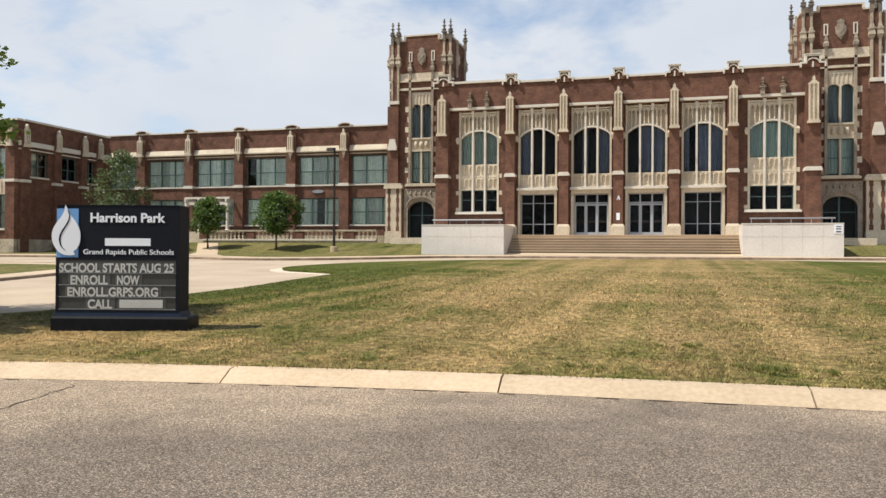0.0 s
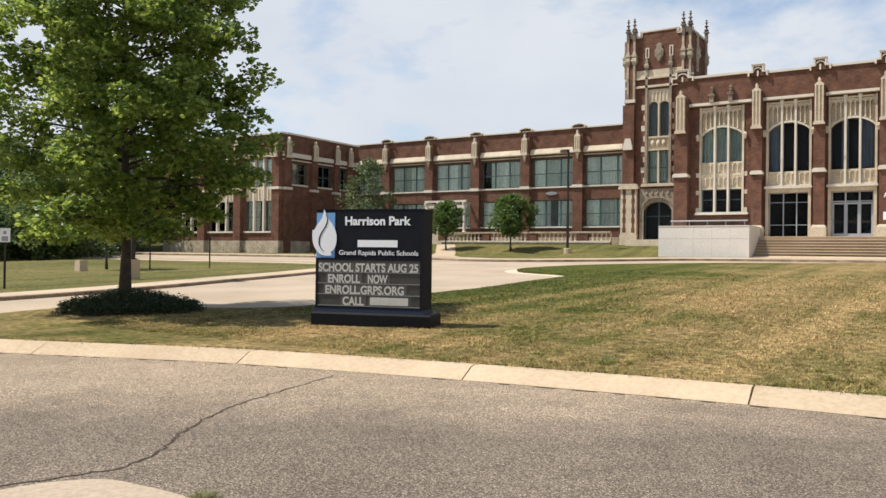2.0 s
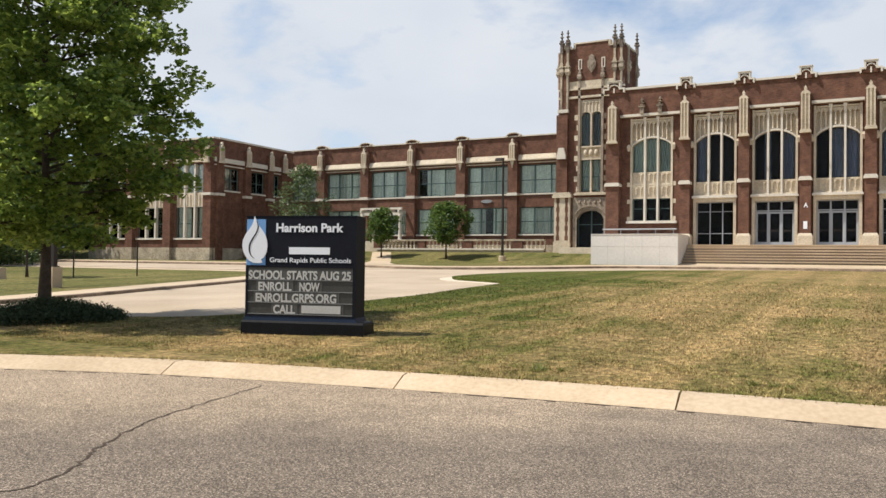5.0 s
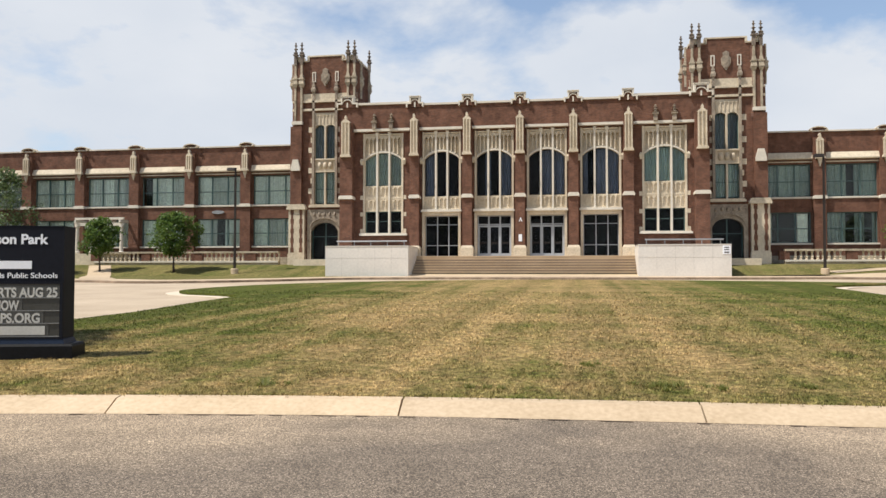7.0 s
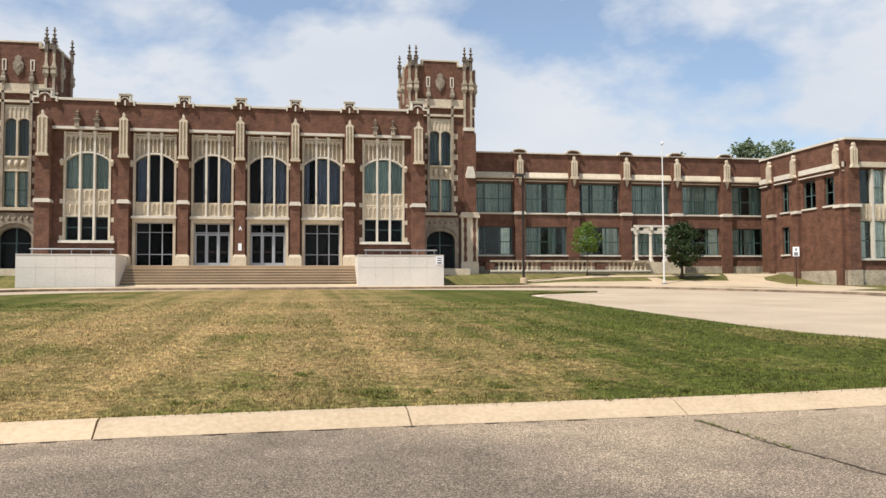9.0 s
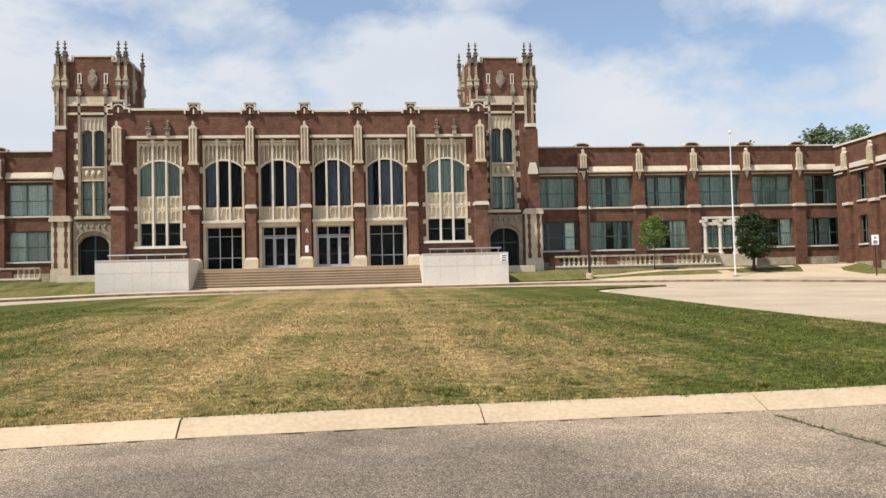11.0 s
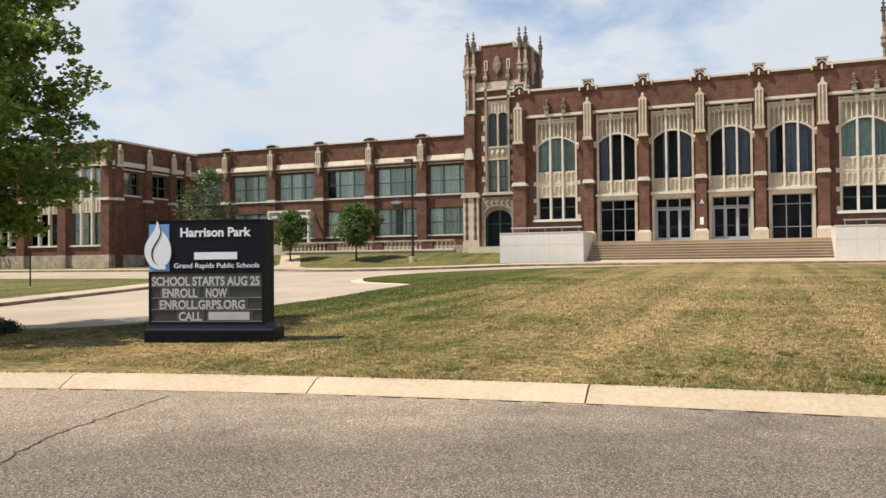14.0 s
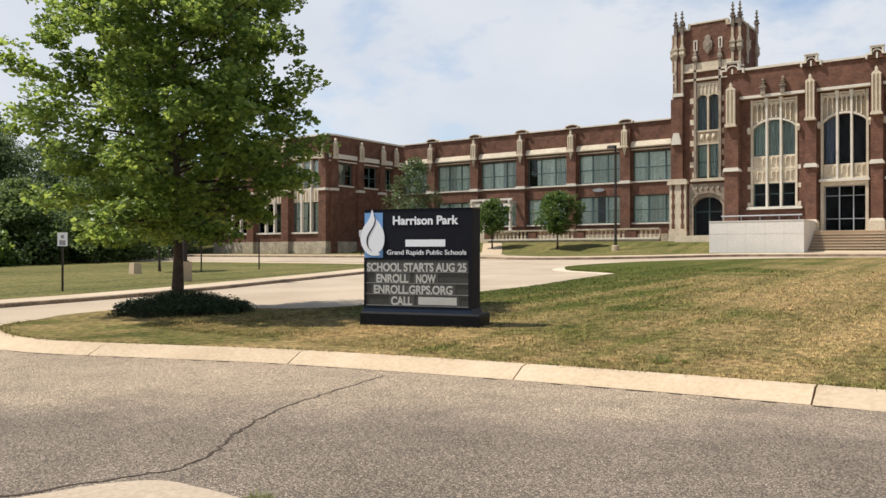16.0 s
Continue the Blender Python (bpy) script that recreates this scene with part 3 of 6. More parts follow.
GUTTER = material("pale_gutter_concrete", (0.60, 0.50, 0.375), 0.9, vary=0.14, scale=1.5, fine=20, bump=0.2)
for tip in ([(-17.5, 34.8), (-17.3, 33.4), (-16.2, 31.9), (-13.9, 30.7), (-12.95, 29.6)], [(11.3, 38.8), (12.4, 41.2), (14.8, 42.6), (16.7, 43.6)]):
    tip = smooth_line(tip)
    sheet("gutter", offset_line(tip, 0.04) + offset_line(tip, -0.55)[::-1], 0.03, GUTTER, skirt=0.04, cuts=(), label="pale concrete gutter round the tip of the lawn", category="gutter")


def kerb(name, line, width, height, label, joint=3.2, roll=True, first=0.0, mat=None):
    """Kerb stones of one length along a line, each a piece of its own, with open joints."""
    top = thing(name, label, "kerb", kind="structure")
    run, acc = [line[0]], first
    pieces = []
    for a, b in zip(line, line[1:]):
        d = (Vector(b) - Vector(a)).length
        while acc + d >= joint:
            s = (joint - acc) / d
            q = (a[0] + (b[0] - a[0]) * s, a[1] + (b[1] - a[1]) * s)
            pieces.append(run + [q])
            run, a, acc = [q], q, 0.0
            d = (Vector(b) - Vector(a)).length
        acc += d
        run.append(b)
    pieces.append(run)
    for run in pieces:
        if len(run) < 2 or (Vector(run[0]) - Vector(run[-1])).length < 0.2:
            continue
        run = [p for k, p in enumerate(run) if k in (0, len(run) - 1) or min((Vector(p) - Vector(run[0])).length, (Vector(p) - Vector(run[-1])).length) > 0.06]
        for i, j in ((0, 1), (-1, -2)):
            run[i] = tuple(Vector(run[i]) + (Vector(run[j]) - Vector(run[i])).normalized() * 0.009)
        b = Build()
        prof = [(0.0, 0.004), (0.02, 0.02), (width * 0.45, height * 0.72), (width * 0.62, height), (width - 0.01, height + 0.01), (width, -0.05)] if roll else \
               [(0.0, -0.02), (0.015, height - 0.02), (0.03, height), (width, height + 0.01), (width, -0.05)]
        sides = [offset_line(run, d) for d, _ in prof]
        vs = [(x, y, rise(y) + h) for (d, h), s in zip(prof, sides) for x, y in s]
        n, k = len(run), len(prof)
        fs = [(i * n + j, i * n + j + 1, (i + 1) * n + j + 1, (i + 1) * n + j) for i in range(k - 1) for j in range(n - 1)]
        fs += [[i * n for i in range(k)], [i * n + n - 1 for i in range(k - 1, -1, -1)]]
        b.add(vs, fs)
        part("kerb_stone", b, mat or CONCRETE, top)
    return top


kerb("kerb", FRONT, 0.485, 0.13, "pale concrete rolled kerb along the street with open joints", first=0.06, mat=KERBTAN)
FAR = smooth_line([(-34, 4.6), (-27, 5.6), (-23.6, 7.3), (-22.3, 9.2), (-21.9, 11.5), (-21.8, 14), (-22.1, 17.5), (-22.8, 21), (-24.0, 27), (-25.6, 32.5), (-27.6, 35.2), (-31, 36.1), (-48, 36.2), (-75, 36.2)])
kerb("kerb", FAR, 0.14, 0.11, "dark brown concrete kerb of the far side of the drive", joint=6.1, roll=False, mat=KERBDARK)
sheet("pavement", offset_line(FAR, 0.17) + offset_line(FAR, 1.75)[::-1], 0.105, CONCRETE, skirt=0.15, cuts=(9.3, 14, 20, 28), label="pale concrete footpath beside the drive", category="pavement")
sheet("grass_panel", offset_line(FAR, 1.75) + [(-75, 5.5)], 0.10, GREENLAWN, skirt=0.14, cuts=(9.3, 14, 20, 28), label="green mown grass between drive and car park", category="grass", kind="stuff")
FRONTWALK = smooth_line([(-75, 46.0), (-40, 46.0), (-30, 45.2), (-26, 43.8), (-22, 44.6), (-18, 47.4), (-14.5, 50.6), (-8, 51.6), (4, 51.8), (10, 52.2), (17, 52.6), (23, 49.6), (28, 43), (32, 36), (38, 33)])
kerb("kerb", FRONTWALK, 0.16, 0.14, "worn concrete kerb before the school", joint=6.1, roll=False, mat=KERBDARK)
sheet("pavement", offset_line(FRONTWALK, 0.17) + offset_line(FRONTWALK, 2.3)[::-1], 0.15, CONCRETE, skirt=0.15, cuts=(), label="pale concrete pavement before the school", category="pavement")
sheet("front_grass", offset_line(FRONTWALK, 2.3) + [(70, 33), (70, 75), (-90, 75), (-90, 46)], 0.13, GREENLAWN, cuts=(54.3, 59.3, 69.3), climb=True, label="green grass strip under the school walls", category="grass", kind="stuff")

# ---- school ----
school = thing("school_building", "long two-storey red brick school with cream stone trim and two towers", "building")
FLOOR = 2.95


def gable_cap(w, h, d):
    """A panelled stone pier cap: a ribbed slab, a small gable with a finial and a flared foot."""
    b = Build()
    a, r, e = w / 2, 0.042, d + 0.10
    # the ribbed slab: one comb-shaped section drawn upwards
    comb = [(-a, 0.1), (-a, -e), (-a + 2 * r, -e), (-a + 2 * r, -d), (-r, -d), (-r, -e), (r, -e), (r, -d), (a - 2 * r, -d), (a - 2 * r, -e), (a, -e), (a, 0.1)]
    n = len(comb)
    b.add([(x, y, 0.16) for x, y in comb] + [(x, y, h - 0.38) for x, y in comb],
          [(i, (i + 1) % n, (i + 1) % n + n, i + n) for i in range(n)] + [list(range(n - 1, -1, -1)), list(range(n, 2 * n))])
    b.prism([(-a - 0.03, h - 0.40), (a + 0.03, h - 0.40), (a + 0.03, h - 0.34), (0.06, h - 0.12), (0.10, h - 0.03), (0.02, h + 0.14), (-0.02, h + 0.14), (-0.10, h - 0.03), (-0.06, h - 0.12), (-a - 0.03, h - 0.34)], -d - 0.06, 0.1)
    b.prism([(-a - 0.09, 0.0), (a + 0.09, 0.0), (a + 0.09, 0.10), (a + 0.01, 0.22), (-a - 0.01, 0.22), (-a - 0.09, 0.10)], -e - 0.06, 0.1)
    return b


def crown_block(w, h):
    """The stepped stone coping that climbs round a small arched niche above a pier."""
    t, a, c = 0.11, w / 2, w * 0.30
    b = Build()
    outer = [(-a, -0.2), (-a, 0.14), (-c, 0.14), (-c, h), (c, h), (c, 0.14), (a, 0.14), (a, -0.2)]
    inner = [(-a + t, -0.2), (-a + t, 0.14 - t), (-c + t, 0.14 - t), (-c + t, h - t), (c - t, h - t), (c - t, 0.14 - t), (a - t, 0.14 - t), (a - t, -0.2)]
    b.band(inner, outer, -0.1, 0.42)
    b.rib(-c + t, c - t, 0.08, h * 0.42, 0.09, -0.06, 0.3, 8)
    b.box(-0.05, 0.05, -0.03, 0.2, -0.2, 0.16)
    b.box(-c - 0.03, c + 0.03, -0.14, 0.46, h, h + 0.05)
    return b


def pinnacle(h, w):
    """A slender shaft with a knopped, crocketed spire."""
    b = Build()
    b.taper(0, 0, 0, h * 0.40, w, w, w * 0.9, w * 0.9)
    b.taper(0, 0, h * 0.40, h * 0.46, w * 1.5, w * 1.5, w * 1.5, w * 1.5)
    b.lathe(0, 0, [(h * 0.46, w * 0.8), (h * 0.54, w * 1.7), (h * 0.58, w * 0.7), (h * 0.66, w * 0.6), (h * 0.70, w * 1.5), (h * 0.74, w * 0.5), (h * 0.82, w * 0.45), (h * 0.86, w * 1.15), (h * 0.90, w * 0.4),
                   (h * 0.97, w * 0.6), (h, w * 0.1)], 6)
    return b


BOW = 0.85


def tracery(w, z0, z1, rise_, y):
    """The recessed stone ground over a window, above its arch."""
    return Build().arch(-w / 2, w / 2, z0, rise_, z1, y + 0.20, y + 0.45, 14, BOW)


def tracery_rib(low, high):
    """A slender blind mullion with a chamfered foot."""
    b = Build().taper(0, 0.06, low, low + 0.12, 0.05, 0.14, 0.035, 0.10)
    return b.box(-0.035, 0.035, -0.04, 0.2, low + 0.12, high)


def tracery_head(w, z):
    """A cusped head: a solid pierced below by a pointed trefoil."""
    h = w / 2
    low = [(-h, z - 0.34), (-h * 0.62, z - 0.30), (-h * 0.78, z - 0.16), (-h * 0.34, z - 0.17), (0, z - 0.02), (h * 0.34, z - 0.17), (h * 0.78, z - 0.16), (h * 0.62, z - 0.30), (h, z - 0.34)]
    return Build().band(low, [(x, z + 0.1) for x, _ in low], -0.03, 0.2)


def tile_panel(w, z0, z1, y, rows=1):
    """A stone spandrel with small T-shaped cut panels."""
    b = Build()
    b.box(-w / 2, w / 2, y + 0.10, y + 0.45, z0, z1)
    h = (z1 - z0) / rows
    third = w / 3
    for r in range(rows):
        za = z0 + r * h
        b.box(-w / 2, w / 2, y + 0.02, y + 0.1, za, za + 0.12)
        for k in range(3):
            xc = -w / 2 + (k + 0.5) * third
            for s in (-1, 1):
                b.box(xc + s * 0.17 - 0.03, xc + s * 0.17 + 0.03, y - 0.02, y + 0.1, za + 0.3, za + h - 0.12)
                b.prism([(xc + s * 0.17 - 0.14, za + h - 0.14), (xc + s * 0.17, za + h - 0.28), (xc + s * 0.17 + 0.14, za + h - 0.14)], y - 0.02, y + 0.1)
        b.box(-w / 2, w / 2, y + 0.04, y + 0.1, za + h - 0.12, za + h)
    return b


def window_frame(w, h, cols, rails, bar, depth):
    """Metal sashes: uprights at the given fractions and rails across."""
    xs = [-w / 2 + bar, *(c for f in cols for c in (-w / 2 + w * f - bar * 0.7, -w / 2 + w * f + bar * 0.7)), w / 2 - bar]
    zs = [bar, *(c for r in rails for c in (h * r - bar * 0.45, h * r + bar * 0.45)), h - bar]
    holes = [(xs[i], xs[i + 1], zs[j], zs[j + 1]) for i in range(0, len(xs), 2) for j in range(0, len(zs), 2)]
    return Build().wall(-w / 2, w / 2, 0, h, 0, depth, holes)


def curtain_mesh(w, h, seed, gap):
    """Hanging cloth with soft folds, with some stretches drawn aside."""
    rnd = random.Random(seed)
    b = Build()
    x = -w / 2
    while x < w / 2 - 0.05:
        run = rnd.uniform(0.3, 0.95)
        x1 = min(x + run, w / 2)
        if rnd.random() > gap:
            n = max(2, int((x1 - x) / 0.05))
            vs = []
            for i in range(n + 1):
                xx = x + (x1 - x) * i / n
                yy = 0.05 * math.sin(xx * 30 + seed) + 0.02 * math.sin(xx * 77)
                low = 0.0 if rnd.random() > 0.02 else 0.1
                vs += [(xx, yy, low), (xx, yy * 0.5, h)]
            b.add(vs, [(2 * i, 2 * i + 2, 2 * i + 3, 2 * i + 1) for i in range(n)])
        x = x1
    return b


MESHES = {}


def shared(key, make, mat, smooth=False):
    if key not in MESHES:
        MESHES[key] = make().mesh(key.split("|")[0], mat, smooth)
    return MESHES[key]


def fit_window(parent, xc, y, z0, w, h, cols, rails, frame_mat, glass, curtains=None, bar=0.06, gap=0.25, cloth=None):
    """A window of its own in an opening: frame, glass, what hangs behind it and a near-black panel painted for the
    unlit room.
    """
    win = part("window", shared(f"frame|{w:.2f}{h:.2f}{cols}{rails}", lambda: window_frame(w, h, cols, rails, bar, 0.10), frame_mat), None, parent, at=(xc, y, z0))
    part("pane", shared(f"pane|{w:.2f}{h:.2f}", lambda: Build().box(-w / 2 + 0.02, w / 2 - 0.02, 0.045, 0.055, 0.02, h - 0.02), glass), None, win)
    if curtains is not None:
        part("curtain", curtain_mesh(w - 0.1, h - 0.1, curtains, gap), cloth or CURTAIN, win, at=(0, 0.15, 0.03))
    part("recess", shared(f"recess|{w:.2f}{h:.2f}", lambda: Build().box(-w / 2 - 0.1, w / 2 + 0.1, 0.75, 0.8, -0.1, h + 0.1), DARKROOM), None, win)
    return win


WY = 58.15     # face of the main wall between the piers
PIERS = (-11.68, -7.79, -3.98, -0.21, 3.60)
END_PIERS = (-16.80, 8.55)
END_BAYS = (-14.12, 6.08)


def pier(x, w, z0, cap_z, cap_h, cap_w, proud, drip, cap=True):
    p = part("pier", Build().box(x - w / 2, x + w / 2, WY - proud, WY + 0.05, z0, cap_z + cap_h - 0.4), BRICK, school)
    part("cap", shared(f"cap|{cap_w}{cap_h}", lambda: gable_cap(cap_w, cap_h, 0.12), STONE), None, p, "panelled cream stone pier cap", at=(x, WY - proud, cap_z))
    d = Build()
    d.prism([(x - w / 2 - 0.07, drip), (x + w / 2 + 0.07, drip), (x + w / 2 + 0.07, drip + 0.14), (x + w / 2 - 0.02, drip + 0.26), (x - w / 2 + 0.02, drip + 0.26), (x - w / 2 - 0.07, drip + 0.14)], WY - proud - 0.12, WY)
    part("drip_stone", d, PALE, p, "pale stone weathering")
    return p


for x in PIERS:
    p = pier(x, 0.68, FLOOR, 10.28, 2.95, 0.52, 0.55, 7.18)
    part("pedestal", Build().box(x - 0.46, x + 0.46, WY - 0.72, WY + 0.02, FLOOR - 0.9, 3.55).taper(x, WY - 0.35, 3.55, 3.72, 0.46, 0.37, 0.36, 0.3), STONE, p, "cream stone pier base")
    part("crown", shared("crown|a", lambda: crown_block(1.3, 0.56), PALE), None, school, "stepped stone parapet ornament", at=(x, WY - 0.36, 14.12))
    part("crown_niche", shared("niche|a", lambda: Build().box(-0.33, 0.33, 0.02, 0.3, -0.2, 0.46).box(-0.58, 0.58, 0.03, 0.3, -0.2, 0.06), BRICK), None, school, at=(x, WY - 0.36, 14.12))
for x in END_PIERS:
    p = pier(x, 0.95, 1.5, 10.28, 2.95, 0.60, 0.65, 7.18)
    part("crown", shared("crown|b", lambda: crown_block(1.6, 0.62), PALE), None, school, "stepped stone parapet ornament", at=(x, WY - 0.36, 14.24))
    part("crown_niche", shared("niche|b", lambda: Build().box(-0.42, 0.42, 0.02, 0.3, -0.2, 0.5).box(-0.72, 0.72, 0.03, 0.3, -0.2, 0.06), BRICK), None, school, at=(x, WY - 0.36, 14.24))

# the main wall with its openings
holes = []
for a, b in zip(PIERS, PIERS[1:]):
    xc = (a + b) / 2
    holes += [(xc - 1.42, xc + 1.42, FLOOR, 12.1)]
for xc in END_BAYS:
    holes += [(xc - 1.52, xc + 1.52, 4.62, 12.1)]
X0, X1 = -17.2, 9.0
part("main_wall", Build().wall(X0, X1, 1.0, 14.05, WY, WY + 0.5, holes), BRICK, school)
part("parapet", Build().box(X0, X1, WY - 0.22, WY, 12.42, 14.05), BRICK, school)
cop = Build().box(PIERS[0] - 0.2, PIERS[-1] + 0.2, WY - 0.32, WY + 0.6, 14.06, 14.2)
for xa, xb in ((X0 - 0.1, PIERS[0] - 0.2), (PIERS[-1] + 0.2, X1 + 0.1)):
    cop.box(xa, xb, WY - 0.32, WY + 0.6, 14.2, 14.36)
part("coping", cop, PALE, school, "pale stone coping")
part("parapet_end", Build().box(X0, PIERS[0] - 0.21, WY - 0.2, WY + 0.4, 14.06, 14.2), BRICK, school)
part("parapet_end", Build().box(PIERS[-1] + 0.21, X1, WY - 0.2, WY + 0.4, 14.06, 14.2), BRICK, school)
part("string_course", Build().box(X0, X1, WY - 0.34, WY, 12.22, 12.40), PALE, school, "pale stone string course")
part("side_wall", Build().box(X0, X0 + 0.5, WY + 0.5, 84, 1.0, 14.3), BRICK, school)
part("side_wall", Build().box(X1 - 0.5, X1, WY + 0.5, 84, 1.0, 14.3), BRICK, school)
part("roof", Build().box(X0 + 0.5, X1 - 0.5, WY + 0.5, 84, 13.3, 13.5), ROOFMAT, school)
part("rear_wall", Build().box(X0, X1, 84, 84.4, 1.0, 14.0), BRICK, school)


def stone_bay(xc, w, spring, low):
    """The stone window bay between two piers: jambs, mullions and traceried head."""
    b = Build()
    for s in (-1, 1):
        b.box(xc + s * w / 2 - 0.07, xc + s * w / 2 + 0.07, WY - 0.06, WY + 0.45, low, 12.1)
    j = part("stone_surround", b, STONE, school, "cream stone window surround")
    ww = w - 0.14
    part("tracery", shared(f"tracery|{w:.2f}{spring}", lambda: tracery(ww, spring, 12.1, 0.55, 0.0), STONE), None, j, "blind gothic tracery in cream stone", at=(xc, WY, 0))
    part("hood_mould", shared(f"hood|{w:.2f}{spring}", lambda: Build().rib(-ww / 2 - 0.02, ww / 2 + 0.02, spring, 0.55, 0.13, -0.06, 0.22, 14, BOW), PALE), None, j, "pale stone arched moulding", at=(xc, WY, 0))
    for k in range(3):
        xa = xc - ww / 2 + k * ww / 3
        for q in range(3):
            x = xa + (q + 0.5) * ww / 9
            part("cusp", shared(f"cusp|{w:.2f}", lambda: tracery_head(ww / 9, 11.82), STONE), None, j, at=(x, WY, 0))
            if q:
                xr = xa + q * ww / 9
                zb = round(spring + 0.55 * (1 - (2 * (xr - xc) / ww) ** 2) ** BOW + 0.16, 2)
                part("rib", shared(f"rib|{zb}", lambda: tracery_rib(zb, 11.9), STONE), None, j, at=(xr, WY, 0))
        part("band", shared(f"band|{w:.2f}", lambda: Build().box(0.02, ww / 3 - 0.02, -0.07, 0.2, 11.95, 12.06), STONE), None, j, at=(xa, WY, 0))
    for s in (-1, 1):
        xm = xc + s * (w - 0.14) / 6
        part("mullion", Build().box(xm - 0.065, xm + 0.065, WY - 0.10, WY + 0.40, low, 12.05).box(xm - 0.11, xm + 0.11, WY - 0.14, WY + 0.1, 11.9, 12.16), PALE, j)
        xe = xc + s * (w / 2 + 0.16)
        part("corbel", Build().taper(xe, WY - 0.12, spring - 0.35, spring - 0.05, 0.07, 0.08, 0.12, 0.14).taper(xe, WY - 0.12, spring - 0.05, spring + 0.12, 0.12, 0.14, 0.05, 0.06), STONE, j, "carved stone label stop")
    return j


for i, (a, b) in enumerate(zip(PIERS, PIERS[1:])):
    xc, w = (a + b) / 2, 2.70
    j = stone_bay(xc, w, 10.1, 6.25)
    part("spandrel", shared("spandrel|mid", lambda: tile_panel(2.56, 6.36, 7.35, 0.0), STONE), None, j, at=(xc, WY, 0))
    part("sill", Build().prism([(xc - 1.5, 6.2), (xc + 1.5, 6.2), (xc + 1.5, 6.3), (xc + 1.42, 6.38), (xc - 1.42, 6.38), (xc - 1.5, 6.3)], WY - 0.3, WY + 0.1), PALE, j, "pale stone sill")
    part("lintel", Build().box(xc - 1.42, xc + 1.42, WY - 0.12, WY + 0.4, 5.93, 6.2), STONE, j)
    for s in (-1.42, 1.24):
        part("door_jamb", Build().box(xc + s, xc + s + 0.18, WY - 0.14, WY + 0.4, FLOOR, 5.93), STONE, j)
    fit_window(school, xc, WY + 0.22, 7.35, w - 0.16, 3.3, (0.333, 0.667), (), BRONZE, DARKGLASS, 40 + i, gap=(0.5, 0.4, 0.2, 0.5)[i], cloth=DRAPE)
    if i in (0, 3):
        fit_window(school, xc, WY + 0.25, FLOOR, 2.46, 2.98, (0.36, 0.70), (0.27, 0.78), GREYMETAL, DARKGLASS, None, 0.045)
    else:
        d = part("entrance", window_frame(2.46, 2.98, (0.333, 0.667), (0.78,), 0.07, 0.12), GREYMETAL, school, "grey metal entrance with three glazed doors", at=(xc, WY + 0.25, FLOOR))
        part("transom_pane", Build().box(-1.2, 1.2, 0.05, 0.06, 2.36, 2.94), DARKGLASS, d)
        # black panel painted for the unlit hall behind the doors
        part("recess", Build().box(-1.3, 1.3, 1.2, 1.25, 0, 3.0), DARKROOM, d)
        for k in range(3):
            xd = -0.79 + k * 0.79
            lf = Build()
            for s in (-1, 1):
                lf.box(xd + s * 0.335 - 0.045, xd + s * 0.335 + 0.045, 0.03, 0.09, 0.05, 2.25)
            lf.box(xd - 0.29, xd + 0.29, 0.03, 0.09, 0.05, 0.22).box(xd - 0.29, xd + 0.29, 0.03, 0.09, 2.13, 2.25)
            part("door", lf, GREYMETAL, d, "grey metal door with tall glass")
            part("door_glass", Build().box(xd - 0.29, xd + 0.29, 0.055, 0.065, 0.22, 2.13), DARKGLASS, d)
            part("push_bar", Build().box(xd - 0.25, xd + 0.25, 0.0, 0.03, 0.93, 1.03).box(xd - 0.29, xd - 0.22, 0.0, 0.055, 0.86, 1.1), BRONZE, d, "dark push bar")
for i, xc in enumerate(END_BAYS):
    w = 2.9
    j = stone_bay(xc, w, 10.1, 4.66)
    part("spandrel", shared("spandrel|end", lambda: tile_panel(2.76, 6.3, 8.2, 0.0, 2), STONE), None, j, at=(xc, WY, 0))
    for k in range(0, 6, 2):
        for s in (-1, 1):
            xa, xb = sorted((xc + s * 1.52, xc + s * 1.74))
            part("quoin", Build().box(xa, xb, WY - 0.02, WY + 0.02, 4.7 + k * 0.62, 5.0 + k * 0.62), STONE, j, "cream stone quoin toothed into the brick")
    part("sill", Build().prism([(xc - 1.75, 4.5), (xc + 1.85, 4.5), (xc + 1.85, 4.6), (xc + 1.75, 4.68), (xc - 1.7, 4.68), (xc - 1.75, 4.6)], WY - 0.28, WY + 0.1), PALE, j, "pale stone sill")
    fit_window(school, xc, WY + 0.22, 8.2, w - 0.16, 2.45, (0.333, 0.667), (), TEAL, GLASS, 60 + i, gap=0.0, cloth=BLIND)
    fit_window(school, xc, WY + 0.22, 4.68, w - 0.16, 1.62, (0.333, 0.667), (0.55,), TEAL, DARKGLASS, None)
    for s in (-0.62, 0.66):
        part("pinnacle", shared("pinnacle|s", lambda: pinnacle(1.15, 0.14), WEATHERED_SHADED), None, school, "small stone pinnacle", at=(xc + s, WY - 0.36, 12.38))


